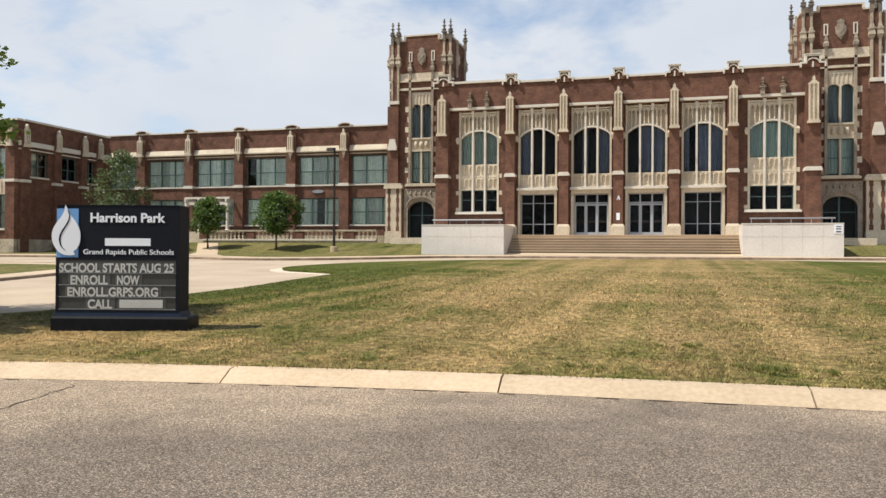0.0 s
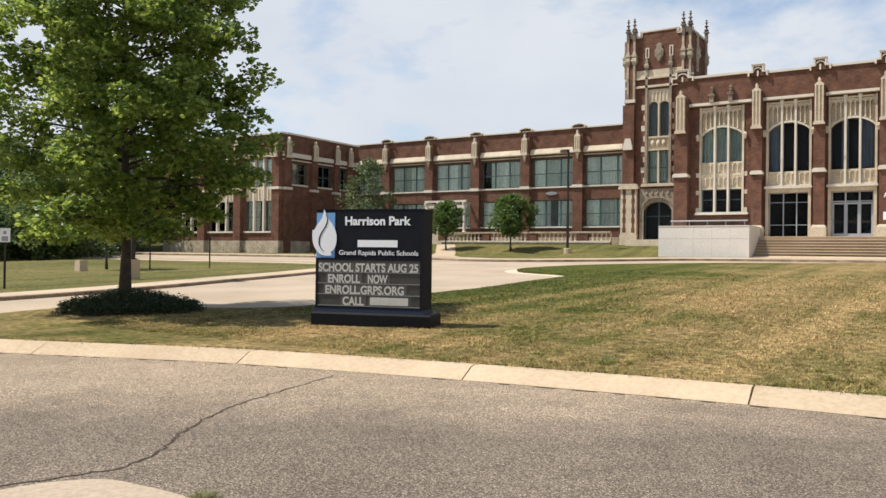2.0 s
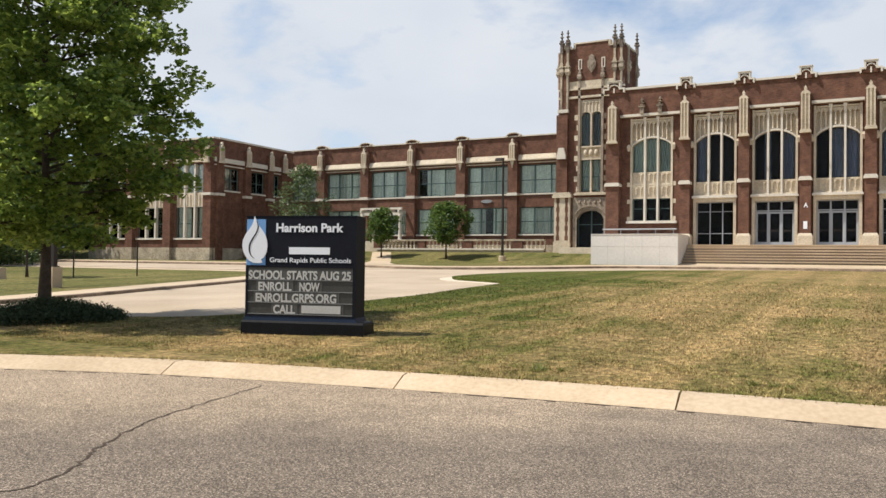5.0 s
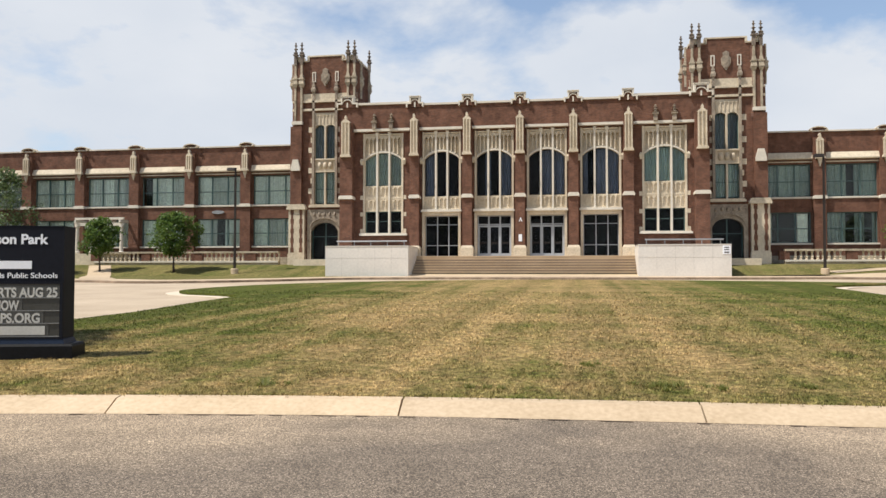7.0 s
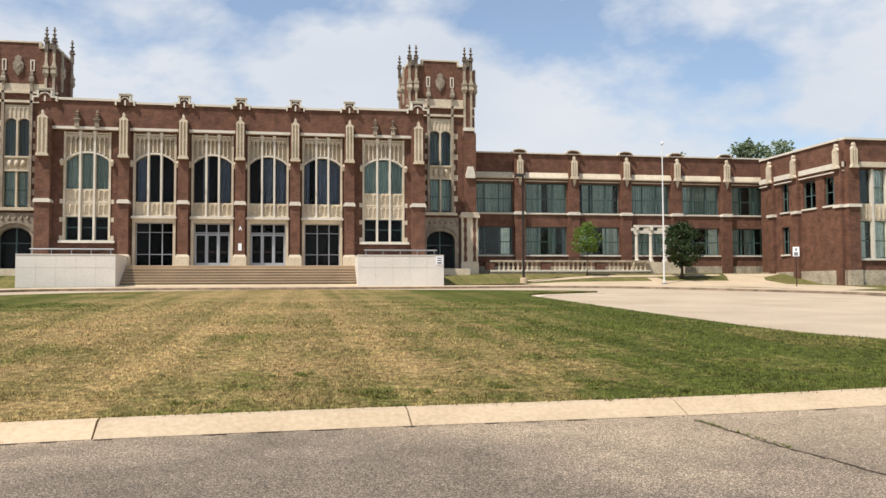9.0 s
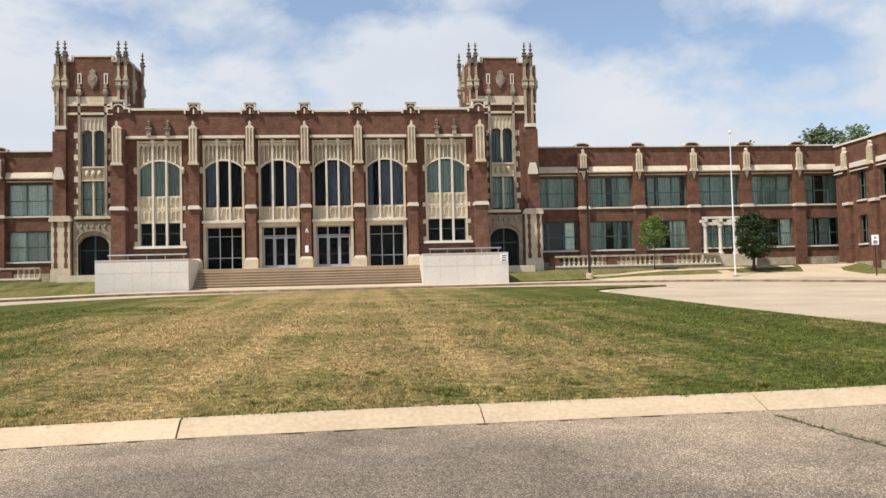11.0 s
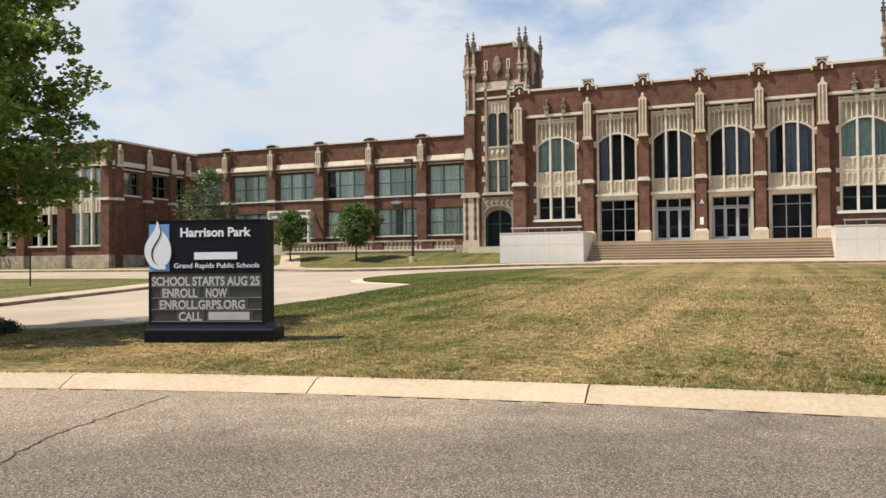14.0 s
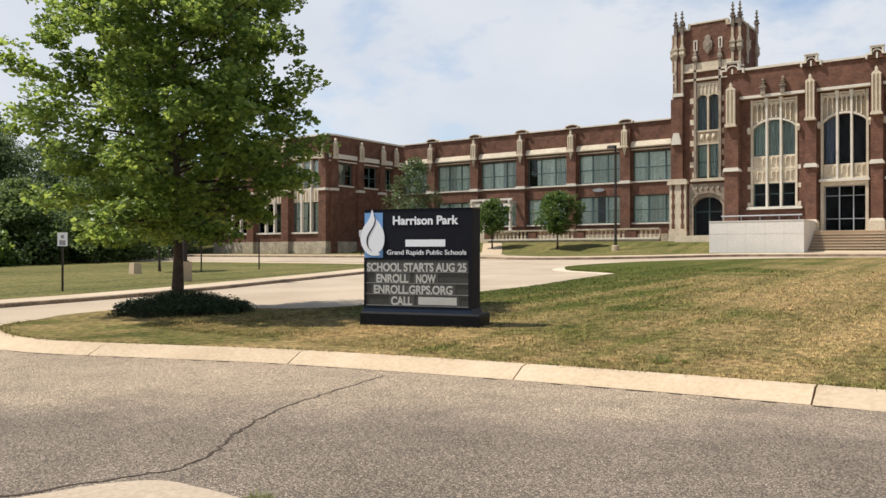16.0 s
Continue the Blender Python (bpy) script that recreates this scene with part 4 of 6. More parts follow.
def tower(xc, mirror, no):
    """A square brick tower with stone bands, corner turrets and pinnacles."""
    TY, half, top, deep = 58.9, 2.45, 18.27, 3.15
    m = mirror
    body = Build().wall(xc - half, xc + half, 1.2, top, TY, TY + 0.5, [(xc - 0.98, xc + 0.98, 6.9, 13.1), (xc - 1.05, xc + 1.05, 2.6, 5.75), (xc - half, xc - 1.3, top - 0.35, top), (xc + 1.3, xc + half, top - 0.35, top)])
    tw = part("tower", body, BRICK, school, "square red brick tower with stone pinnacles")
    for s in (-1, 1):
        xa, xb = sorted((xc + s * half, xc + s * (half - 0.5)))
        part("tower_wall", Build().box(xa, xb, TY + 0.5, TY + deep, 1.2, top - 0.35), BRICK, tw)
    part("tower_wall", Build().box(xc - half + 0.5, xc + half - 0.5, TY + deep - 0.5, TY + deep, 1.2, top - 0.35), BRICK, tw)
    part("roof", Build().box(xc - half + 0.5, xc + half - 0.5, TY + 0.5, TY + deep - 0.5, 16.8, 16.95), ROOFMAT, tw)
    st = Build()
    st.box(xc - half - 0.05, xc + half + 0.05, TY - 0.06, TY + 0.2, 14.86, 15.42)
    st.box(xc - half - 0.12, xc + half + 0.12, TY - 0.18, TY + 0.2, 14.74, 14.88)
    st.box(xc - half - 0.12, xc + half + 0.12, TY - 0.18, TY + 0.2, 14.10, 14.26)
    part("stone_band", st, STONE, tw, "cream stone band round the tower")
    st = Build().box(xc - 1.3, xc + 1.3, TY - 0.06, TY + 0.5, top, top + 0.1)
    for s in (-1, 1):
        st.box(xc + s * 1.72 - 0.42, xc + s * 1.72 + 0.42, TY - 0.06, TY + 0.5, top - 0.36, top - 0.26)
        st.box(xc + s * 1.36 - 0.08, xc + s * 1.36 + 0.08, TY - 0.06, TY + 0.5, top - 0.3, top + 0.1)
        st.box(xc + s * 2.1 - 0.3, xc + s * 2.1 + 0.3, TY - 0.04, TY + 0.5, top - 0.26, top + 0.06)
        st.box(xc + s * half - 0.06, xc + s * half + 0.06, TY + 0.3, TY + deep, top - 0.36, top - 0.2)
    part("tower_coping", st, STONE, tw, "stepped cream stone coping")
    # the tall two-light window bay with its flanking shafts
    b = Build().box(xc - 0.98, xc - 0.82, TY - 0.06, TY + 0.4, 6.9, 13.95).box(xc + 0.82, xc + 0.98, TY - 0.06, TY + 0.4, 6.9, 13.95)
    b.arch(-0.82 + xc, xc, 12.75, 0.28, 13.95, TY - 0.02, TY + 0.4, 6).arch(xc, xc + 0.82, 12.75, 0.28, 13.95, TY - 0.02, TY + 0.4, 6)
    b.box(xc - 0.06, xc + 0.06, TY - 0.03, TY + 0.35, 6.9, 13.0)
    b.box(xc - 0.82, xc + 0.82, TY + 0.05, TY + 0.4, 9.45, 10.4)
    b.box(xc - 1.0, xc + 1.0, TY - 0.1, TY + 0.1, 10.32, 10.44).box(xc - 1.0, xc + 1.0, TY - 0.08, TY + 0.1, 9.40, 9.5)
    b.prism([(xc - 1.25, 6.72), (xc + 1.25, 6.72), (xc + 1.25, 6.84), (xc + 1.1, 6.94), (xc - 1.1, 6.94), (xc - 1.25, 6.84)], TY - 0.22, TY + 0.3)
    for k in range(6):
        x = xc - 0.68 + k * 0.272
        b.box(x - 0.03, x + 0.03, TY - 0.07, TY, 13.15, 13.75)
        b.box(x - 0.1, x + 0.1, TY - 0.08, TY, 13.72, 13.8)
    for k in range(8):
        for s in (-1, 1):
            w_ = 0.34 if k % 2 else 0.16
            xa, xb = sorted((xc + s * 0.98, xc + s * (0.98 + w_)))
            b.box(xa, xb, TY - 0.015, TY + 0.1, 7.0 + k * 0.78, 7.0 + k * 0.78 + 0.4)
    part("window_surround", b, STONE, tw, "cream stone two-light window surround")
    # carved shield panel between the lights, with a scrolled relief
    c = Build()
    for s in (-0.42, 0, 0.42):
        c.lathe(xc + s, TY + 0.05, [(9.62, 0.02), (9.72, 0.15), (9.95, 0.19), (10.15, 0.13), (10.24, 0.02)], 8)
    part("carving", c, STONE, tw, "carved stone panel", smooth=True)
    e = Build().prism([(xc - 0.3, 16.4), (xc, 15.98), (xc + 0.3, 16.4), (xc + 0.34, 16.85), (xc + 0.2, 17.0), (xc + 0.22, 17.25), (xc, 17.38), (xc - 0.22, 17.25), (xc - 0.2, 17.0), (xc - 0.34, 16.85)], TY - 0.1, TY + 0.02)
    e.prism([(xc - 0.2, 16.42), (xc, 16.15), (xc + 0.2, 16.42), (xc + 0.2, 16.8), (xc - 0.2, 16.8)], TY - 0.15, TY - 0.1)
    e.prism([(xc - 0.16, 16.5), (xc - 0.04, 16.4), (xc + 0.18, 16.72), (xc + 0.06, 16.78)], TY - 0.18, TY - 0.15)
    part("crest", e, WEATHERED_SHADED, tw, "carved stone coat of arms")
    for s in (-1, 1):
        sh = Build().box(xc + s * 0.9 - 0.09, xc + s * 0.9 + 0.09, TY - 0.18, TY, 6.95, 15.6)
        sh.taper(xc + s * 0.9, TY - 0.12, 15.55, 15.75, 0.15, 0.15, 0.17, 0.17).taper(xc + s * 0.9, TY - 0.12, 15.75, 16.05, 0.17, 0.17, 0.06, 0.06)
        sh.taper(xc + s * 0.9, TY - 0.12, 15.98, 16.12, 0.12, 0.12, 0.10, 0.10).taper(xc + s * 0.9, TY - 0.12, 16.12, 16.4, 0.09, 0.09, 0.02, 0.02)
        part("shaft", sh, WEATHERED_SHADED, tw, "slender stone shaft with finial")
        part("slit", Build().wall(xc + s * 0.9 - 0.14, xc + s * 0.9 + 0.14, 16.32, 17.1, TY - 0.05, TY + 0.02, [(xc + s * 0.9 - 0.07, xc + s * 0.9 + 0.07, 16.4, 17.02)]), PALE, tw, "stone framed slit")
    # corner turrets with paired shafts and pinnacles
    for sx in (-1, 1):
        for sy in (0, 1):
            tx, ty = xc + sx * 2.1, TY + 0.35 + sy * (deep - 0.75)
            part("turret", Build().lathe(tx, ty, [(12.6 if sy == 0 else 13.0, 0.60), (17.65, 0.60)], 8, math.pi / 8), BRICK, tw)
            for k, (dx, dy) in enumerate(((-0.27 * sx, -0.55), (0.22 * sx, -0.52), (0.6 * sx, 0.0))):
                if sy:
                    dy = -dy if k < 2 else dy
                sp = Build().box(tx + dx - 0.075, tx + dx + 0.075, ty + dy - 0.09, ty + dy + 0.09, 13.3 if k < 2 else 15.0, 17.85)
                sp.taper(tx + dx, ty + dy, 15.9, 16.15, 0.11, 0.11, 0.2, 0.2).taper(tx + dx, ty + dy, 16.15, 16.9, 0.2, 0.2, 0.1, 0.1).taper(tx + dx, ty + dy, 16.5, 16.62, 0.2, 0.2, 0.2, 0.2)
                part("turret_shaft", sp, STAINED, tw)
                if (k < 2) if sy == 0 else (k == 2):
                    part("pinnacle", shared("pinnacle|t", lambda: pinnacle(1.75, 0.115), SOOTED), None, tw, "crocketed stone pinnacle", at=(tx + dx, ty + dy, 17.65))
    part("turret_foot", Build().box(xc + m * 2.15 - 0.42, xc + m * 2.15 + 0.42, TY - 0.34, TY + 0.1, 13.05, 13.3), PALE, tw)
    # outer buttress with weathering, and the quoined base
    part("buttress", Build().box(xc + m * 2.22 - 0.44, xc + m * 2.22 + 0.44, TY - 0.30, TY + 0.6, 6.6, 12.9), BRICK, tw)
    wx = xc + m * 2.2
    part("weathering", Build().prism([(wx - 0.36, 9.5), (wx + 0.36, 9.5), (wx + 0.36, 9.75), (wx + 0.2, 10.35), (wx - 0.2, 10.35), (wx - 0.36, 9.75)], TY - 0.5, TY - 0.28), PALE, tw, "sloped stone buttress weathering")
    bx = xc + m * 2.14
    q = Build().box(bx - 0.66, bx + 0.66, TY - 0.40, TY + 0.3, 1.2, 3.2).box(bx - 0.62, bx + 0.62, TY - 0.32, TY + 0.3, 3.2, 6.6)
    q.prism([(bx - 0.75, 6.55), (bx + 0.75, 6.55), (bx + 0.75, 6.7), (bx + 0.6, 6.95), (bx - 0.6, 6.95), (bx - 0.75, 6.7)], TY - 0.46, TY + 0.1)
    part("quoin_base", q, STONE, tw, "cream stone tower base")
    for off in (-0.33, 0.36):
        z = 3.3
        k = 0
        while z < 6.2:
            w_ = 0.17 if k % 2 else 0.26
            part("brick_inset", Build().box(bx + off - w_ / 2, bx + off + w_ / 2, TY - 0.335, TY - 0.31, z, z + 0.36), BRICK, tw)
            z, k = z + 0.362, k + 1
    # arched side entrance
    a = Build().arch(xc - 1.05, xc + 1.05, 4.95, 0.62, 6.55, TY - 0.08, TY + 0.45, 12)
    a.box(xc - 1.35, xc - 1.05, TY - 0.08, TY + 0.45, 2.4, 6.55).box(xc + 1.05, xc + 1.35, TY - 0.08, TY + 0.45, 2.4, 6.55)
    a.rib(xc - 1.12, xc + 1.12, 5.2, 0.66, 0.13, TY - 0.2, TY, 12)
    for k in range(5):
        a.lathe(xc - 0.8 + k * 0.4, TY - 0.1, [(6.05, 0.03), (6.15, 0.1), (6.3, 0.07), (6.36, 0.02)], 6)
    # the darker stone colour stands for shade round the tower door
    part("door_surround", a, WEATHERED_SHADED, tw, "arched stone door surround, coloured dark for shade")
    fit_window(school, xc, TY + 0.2, 9.5 - 2.45, 1.64, 2.4, (0.5,), (0.45,), TEAL, GLASS, 80 + no, gap=0.0, cloth=BLIND)
    fit_window(school, xc, TY + 0.2, 10.44, 1.64, 2.6, (0.5,), (), TEAL, DARKGLASS, 90 + no, gap=0.0, cloth=BLIND)
    fit_window(school, xc, TY + 0.3, 2.75, 2.1, 2.85, (0.5,), (0.62,), TEAL, DARKGLASS, None)
    part("door_step", Build().box(xc - 1.9, xc + 1.9, TY - 1.6, TY - 0.08, 1.3, 2.75), STONE, tw, "stone side-door platform")


EYE_AT = Vector((0.0, 0.3, 1.5))


def set_back(first, factor):
    """Moves the parts of the school that were made since the first one back, in true proportion."""
    for ob in SCHOOL_PARTS[first:]:
        ob.location = EYE_AT + (Vector(ob.location) - EYE_AT) * factor
        ob.scale = (factor, factor, factor)


made = len(SCHOOL_PARTS)
tower(-18.85, -1, 0)
tower(10.40, 1, 1)
set_back(made, 1.03)

# ---- wings ----
WINGY = 61.0
PIER_L = (-26.0, -30.75, -35.6, -40.45, -45.3)
PIER_R = (17.0, 21.42, 25.8, 30.12, 34.47)


def balustrade(xa, xb, y):
    """A low terrace wall with a stone balustrade of separate balusters."""
    base = part("terrace_wall", Build().box(xa, xb, y, y + 0.35, 1.4, 2.55), STAINED, school, "stained stone terrace wall")
    part("terrace_coping", Build().box(xa, xb, y - 0.08, y + 0.4, 2.55, 2.68), PALE, base)
    part("hand_rail", Build().box(xa, xb, y - 0.04, y + 0.34, 3.28, 3.42), STAINED, base, "stone balustrade rail")
    n = int((xb - xa) / 0.36)
    baluster = shared("baluster", lambda: Build().lathe(0, 0, [(0, 0.11), (0.06, 0.11), (0.09, 0.06), (0.2, 0.12), (0.34, 0.07), (0.5, 0.06), (0.54, 0.1), (0.6, 0.1)], 6), STONE)
    for i in range(n + 1):
        x = xa + (xb - xa) * i / n
        if i % 12 == 0:
            part("plinth_block", Build().box(x - 0.35, x + 0.35, y + 0.0, y + 0.32, 2.68, 3.28), BRICK, base)
        elif i % 12 not in (1, 11):
            part("baluster", baluster, None, base, at=(x, y + 0.15, 2.68))


def wing_bay(xa, xb, y, seed):
    """One bay of a wing between piers: spandrel, sills and two windows. Returns its openings."""
    xc, w = (xa + xb) / 2, abs(xb - xa) - 1.02
    fit_window(school, xc, y + 0.2, 7.2, w, 2.35, (0.32, 0.68), (0.47,), TEAL, GLASS, seed, gap=0.04 if xc < 0 else 0.16, cloth=CURTAIN if xc < 0 else BLIND)
    fit_window(school, xc, y + 0.2, 3.9, w, 2.2, (0.32, 0.68), (0.47,), TEAL, GLASS, seed + 7, gap=0.04 if xc < 0 else 0.16, cloth=CURTAIN if xc < 0 or seed % 2 else BLIND)
    part("sill", Build().box(xc - w / 2 - 0.08, xc + w / 2 + 0.08, y - 0.1, y + 0.2, 7.09, 7.2), PALE, school, "pale stone sill")
    part("sill", Build().box(xc - w / 2 - 0.08, xc + w / 2 + 0.08, y - 0.1, y + 0.2, 3.78, 3.9), PALE, school, "pale stone sill")
    return [(xc - w / 2, xc + w / 2, 7.2, 9.55), (xc - w / 2, xc + w / 2, 3.9, 6.1)]


def wing_trim(x0, x1, y, piers, top=11.85):
    slope = Build().add([(x, y + d, z) for x in (x0, x1) for d, z in ((0, 9.86), (-0.26, 9.88), (-0.27, 9.96), (-0.10, 10.36), (0, 10.38))],
                        [(0, 1, 6, 5), (1, 2, 7, 6), (2, 3, 8, 7), (3, 4, 9, 8), (4, 0, 5, 9), (4, 3, 2, 1, 0), (5, 6, 7, 8, 9)])
    part("string_course", slope, STONE, school, "sloped cream stone string course")
    part("head_moulding", Build().box(x0, x1, y - 0.09, y, 9.66, 9.74), STONE, school, "thin cream stone moulding over the windows")
    part("belt_course", Build().box(x0, x1, y - 0.06, y, 7.06, 7.17), PALE, school, "thin pale stone belt course")
    part("coping", Build().box(x0, x1, y - 0.12, y + 0.5, top, top + 0.10), PALE, school, "pale stone coping")
    for x in piers:
        p = part("pier", Build().box(x - 0.42, x + 0.42, y - 0.38, y, 1.4, 11.4), BRICK, school)
        part("cap", shared("cap|tallwing", lambda: gable_cap(0.46, 1.68, 0.1), STONE), None, p, "panelled cream stone pier cap", at=(x, y - 0.38, 9.86))
        part("drip_stone", Build().prism([(x - 0.48, 7.02), (x + 0.48, 7.02), (x + 0.48, 7.14), (x + 0.4, 7.26), (x - 0.4, 7.26), (x - 0.48, 7.14)], y - 0.5, y), PALE, p, "pale stone weathering")
        part("corbel", Build().taper(x, y - 0.42, 9.3, 9.6, 0.02, 0.03, 0.09, 0.08).taper(x, y - 0.42, 9.6, 9.88, 0.11, 0.08, 0.16, 0.1), STONE, p)
        part("crown", Build().rib(x - 0.62, x + 0.62, top + 0.08, 0.2, 0.07, y - 0.3, y + 0.3, 8).box(x - 0.62, x - 0.45, y - 0.3, y + 0.3, top + 0.02, top + 0.1).box(x + 0.45, x + 0.62, y - 0.3, y + 0.3, top + 0.02, top + 0.1), STONE, school, "small arched stone parapet ornament")
        part("crown_fill", Build().prism([(x - 0.44, top + 0.122), (x + 0.44, top + 0.122), (x + 0.3, top + 0.22), (x, top + 0.27), (x - 0.3, top + 0.22)], y - 0.2, y + 0.2), BRICK, school)


def wing(x0, x1, piers, seed):
    edges = [x0, *sorted(piers), x1]
    holes = []
    for i, (a, b) in enumerate(zip(edges, edges[1:])):
        a2, b2 = (a - 0.1, b) if i == 0 else (a, b + 0.1) if i == len(edges) - 2 else (a, b)
        holes += wing_bay(a2, b2, WINGY, seed + i * 13)
    part("wing_wall", Build().wall(x0, x1, 1.2, 11.85, WINGY, WINGY + 0.5, holes), BRICK, school)
    wing_trim(x0, x1, WINGY, piers)
    part("plinth", Build().box(x0, x1, WINGY - 0.12, WINGY, 1.2, 3.0), STAINED, school, "stone plinth")
    part("roof", Build().box(x0, x1, WINGY + 0.5, 80, 11.0, 11.15), ROOFMAT, school)
    part("rear_wall", Build().box(x0, x1, 80, 80.4, 1.0, 11.15), BRICK, school)


made = len(SCHOOL_PARTS)
wing(-49.9, -21.2, PIER_L, 3)
wing(12.8, 38.6, PIER_R, 5)
balustrade(-38.0, -22.6, WINGY - 1.9)
balustrade(14.2, 27.0, WINGY - 1.9)


def porch(xa, xb, y):
    """A cream pergola porch: posts, two beams and rafter tails."""
    p = part("porch", Build().box(xa - 0.2, xb + 0.2, y, y + 0.16, 5.55, 5.78).box(xa - 0.2, xb + 0.2, y, y + 0.16, 6.05, 6.22), PALE, school, "cream pergola porch over a side door")
    for k in range(4):
        x = xa + (xb - xa) * k / 3
        part("rafter", Build().box(x - 0.08, x + 0.08, y - 0.25, y + 1.3, 5.8, 6.03), PALE, p)
    for k in (0.0, 0.33, 0.66, 1.0):
        x = xa + (xb - xa) * k
        part("post", Build().lathe(x, y + 0.08, [(3.3, 0.22), (3.45, 0.22), (3.5, 0.15), (5.4, 0.12), (5.45, 0.18), (5.55, 0.18)], 10), PALE, p)
    part("porch_base", Build().box(xa - 0.3, xb + 0.3, y - 0.2, y + 0.5, 1.4, 3.3), STONE, p)


plaque = Build().lathe(0, 0, [(-0.04, 0.30), (0.0, 0.42), (0.06, 0.44), (0.10, 0.40)], 14)
plaque.v = [(x * 1.25 - 28.4, WINGY - 0.02 - z, 6.62 + y * 0.34) for x, y, z in plaque.v]
part("oval_plaque", plaque, GALV, school, "small grey oval plaque between the storeys")
porch(-40.0, -36.1, WINGY - 1.3)
porch(26.2, 29.8, WINGY - 1.3)
set_back(made, 1.032)

# ---- corner blocks ----
BY = 51.7


def block(xs, sx, seed):
    """A corner block: a side wall that returns to the wing and a front with tall bays. sx: +1 where it runs to +x."""
    x_far = xs + sx * 15.3
    # side wall, built along y
    opens = [(53.0, 54.8, 7.55, 9.5), (56.4, 58.2, 7.55, 9.5), (59.35, 60.35, 7.55, 9.5)]
    if sx > 0:
        opens = [(52.4, 54.0, 7.3, 9.4), (55.0, 56.6, 7.3, 9.4), (58.4, 59.4, 7.3, 9.6), (58.4, 59.4, 3.9, 6.1)]
    b = Build().wall(BY + 0.5, WINGY + 1.3, 1.2, 11.9, 0, 0.5, opens)
    turn_v = [((xs + sx * y), x, z) for x, y, z in b.v]
    b.v = turn_v
    if sx > 0:
        b.f = [f[::-1] for f in b.f]
    part("side_wall", b, BRICK, school)
    for ya, yb, za, zb in opens:
        win = fit_window(school, 0, 0, za, yb - ya, zb - za, (0.5,), (0.47,), TEAL, GLASS, seed + int(ya), gap=0.0, cloth=BLIND)
        win.location, win.rotation_euler = (xs + sx * 0.2, (ya + yb) / 2, za), (0, 0, radians(-90 * sx))
        xa, xb = sorted((xs - sx * 0.1, xs + sx * 0.1))
        part("sill", Build().box(xa, xb, ya - 0.1, yb + 0.1, za - 0.13, za), PALE, school, "pale stone sill")
    xa, xb = sorted((xs - sx * 0.16, xs + sx * 0.02))
    part("string_course", Build().box(xa, xb, BY, WINGY + 1.3, 9.92, 10.30).box(xa, xb, BY, WINGY + 1.3, 9.62, 9.70), PALE, school, "pale stone string course")
    xa, xb = sorted((xs - sx * 0.12, xs + sx * 0.6))
    part("coping", Build().box(xa, xb, BY + 0.5, WINGY + 1.3, 11.9, 12.05), PALE, school, "pale stone coping")
    xa, xb = sorted((xs - sx * 0.1, xs))
    part("plinth", Build().box(xa, xb, BY + 0.0, WINGY + 1.3, 1.2, 2.5), STAINED, school, "stone plinth")
    for y in (BY + 0.5, BY + 3.95, BY + 7.05, BY + 9.0) if sx < 0 else (BY + 0.4, BY + 5.5, WINGY - 0.5):
        xa, xb = sorted((xs - sx * 0.3, xs))
        p = part("pier", Build().box(xa, xb, y - 0.35, y + 0.35, 1.2, 11.2), BRICK, school)
        c = part("cap", shared("cap|tallwing", lambda: gable_cap(0.46, 1.68, 0.1), STONE), None, p, "panelled cream stone pier cap", at=(xs - sx * 0.3, y, 9.8))
        c.rotation_euler = (0, 0, radians(-90 * sx))
        xa, xb = sorted((xs - sx * 0.42, xs))
        part("drip_stone", Build().box(xa, xb, y - 0.42, y + 0.42, 7.0, 7.22), PALE, p, "pale stone weathering")
    # front
    edges = [xs + sx * (0.45 + 4.75 * k) for k in range(4)]
    holes = []
    for k, (a, c) in enumerate(zip(edges, edges[1:])):
        xc, w = (a + c) / 2, 3.3
        fit_window(school, xc, BY + 0.2, 7.3, w, 2.5, (0.32, 0.68), (0.47,), TEAL, GLASS, seed + k)
        fit_window(school, xc, BY + 0.2, 3.35, w, 2.7, (0.32, 0.68), (0.47,), TEAL, GLASS, seed + 50 + k)
        holes.append((xc - w / 2, xc + w / 2, 3.35, 9.8))
        s = part("spandrel", Build().box(xc - w / 2, xc + w / 2, BY + 0.1, BY + 0.4, 6.05, 7.3), STONE, school, "cream stone ribbed spandrel")
        for q in range(9):
            x = xc - w / 2 + (q + 0.5) * w / 9
            part("rib", Build().box(x - 0.05, x + 0.05, BY + 0.02, BY + 0.1, 6.2, 7.1), STONE, s)
        part("sill", Build().box(xc - w / 2 - 0.1, xc + w / 2 + 0.1, BY - 0.12, BY + 0.2, 3.2, 3.35), PALE, school, "pale stone sill")
        for f in (0.32, 0.68):
            x = xc - w / 2 + w * f
            part("mullion", Build().box(x - 0.09, x + 0.09, BY - 0.02, BY + 0.3, 3.35, 9.8), PALE, school)
    xa, xb = sorted((xs, x_far))
    part("front_wall", Build().wall(xa, xb, 1.2, 11.9, BY, BY + 0.5, holes), BRICK, school)
    part("plinth", Build().box(xa, xb, BY - 0.1, BY, 1.2, 2.5), STAINED, school, "stone plinth")
    part("string_course", Build().box(xa, xb, BY - 0.16, BY, 9.92, 10.30), STONE, school, "pale stone string course")
    part("coping", Build().box(xa, xb, BY - 0.12, BY + 0.5, 11.9, 12.05), PALE, school, "pale stone coping")
    part("roof", Build().box(xa + 0.5, xb - 0.5, BY + 0.5, 80, 11.0, 11.15), ROOFMAT, school)
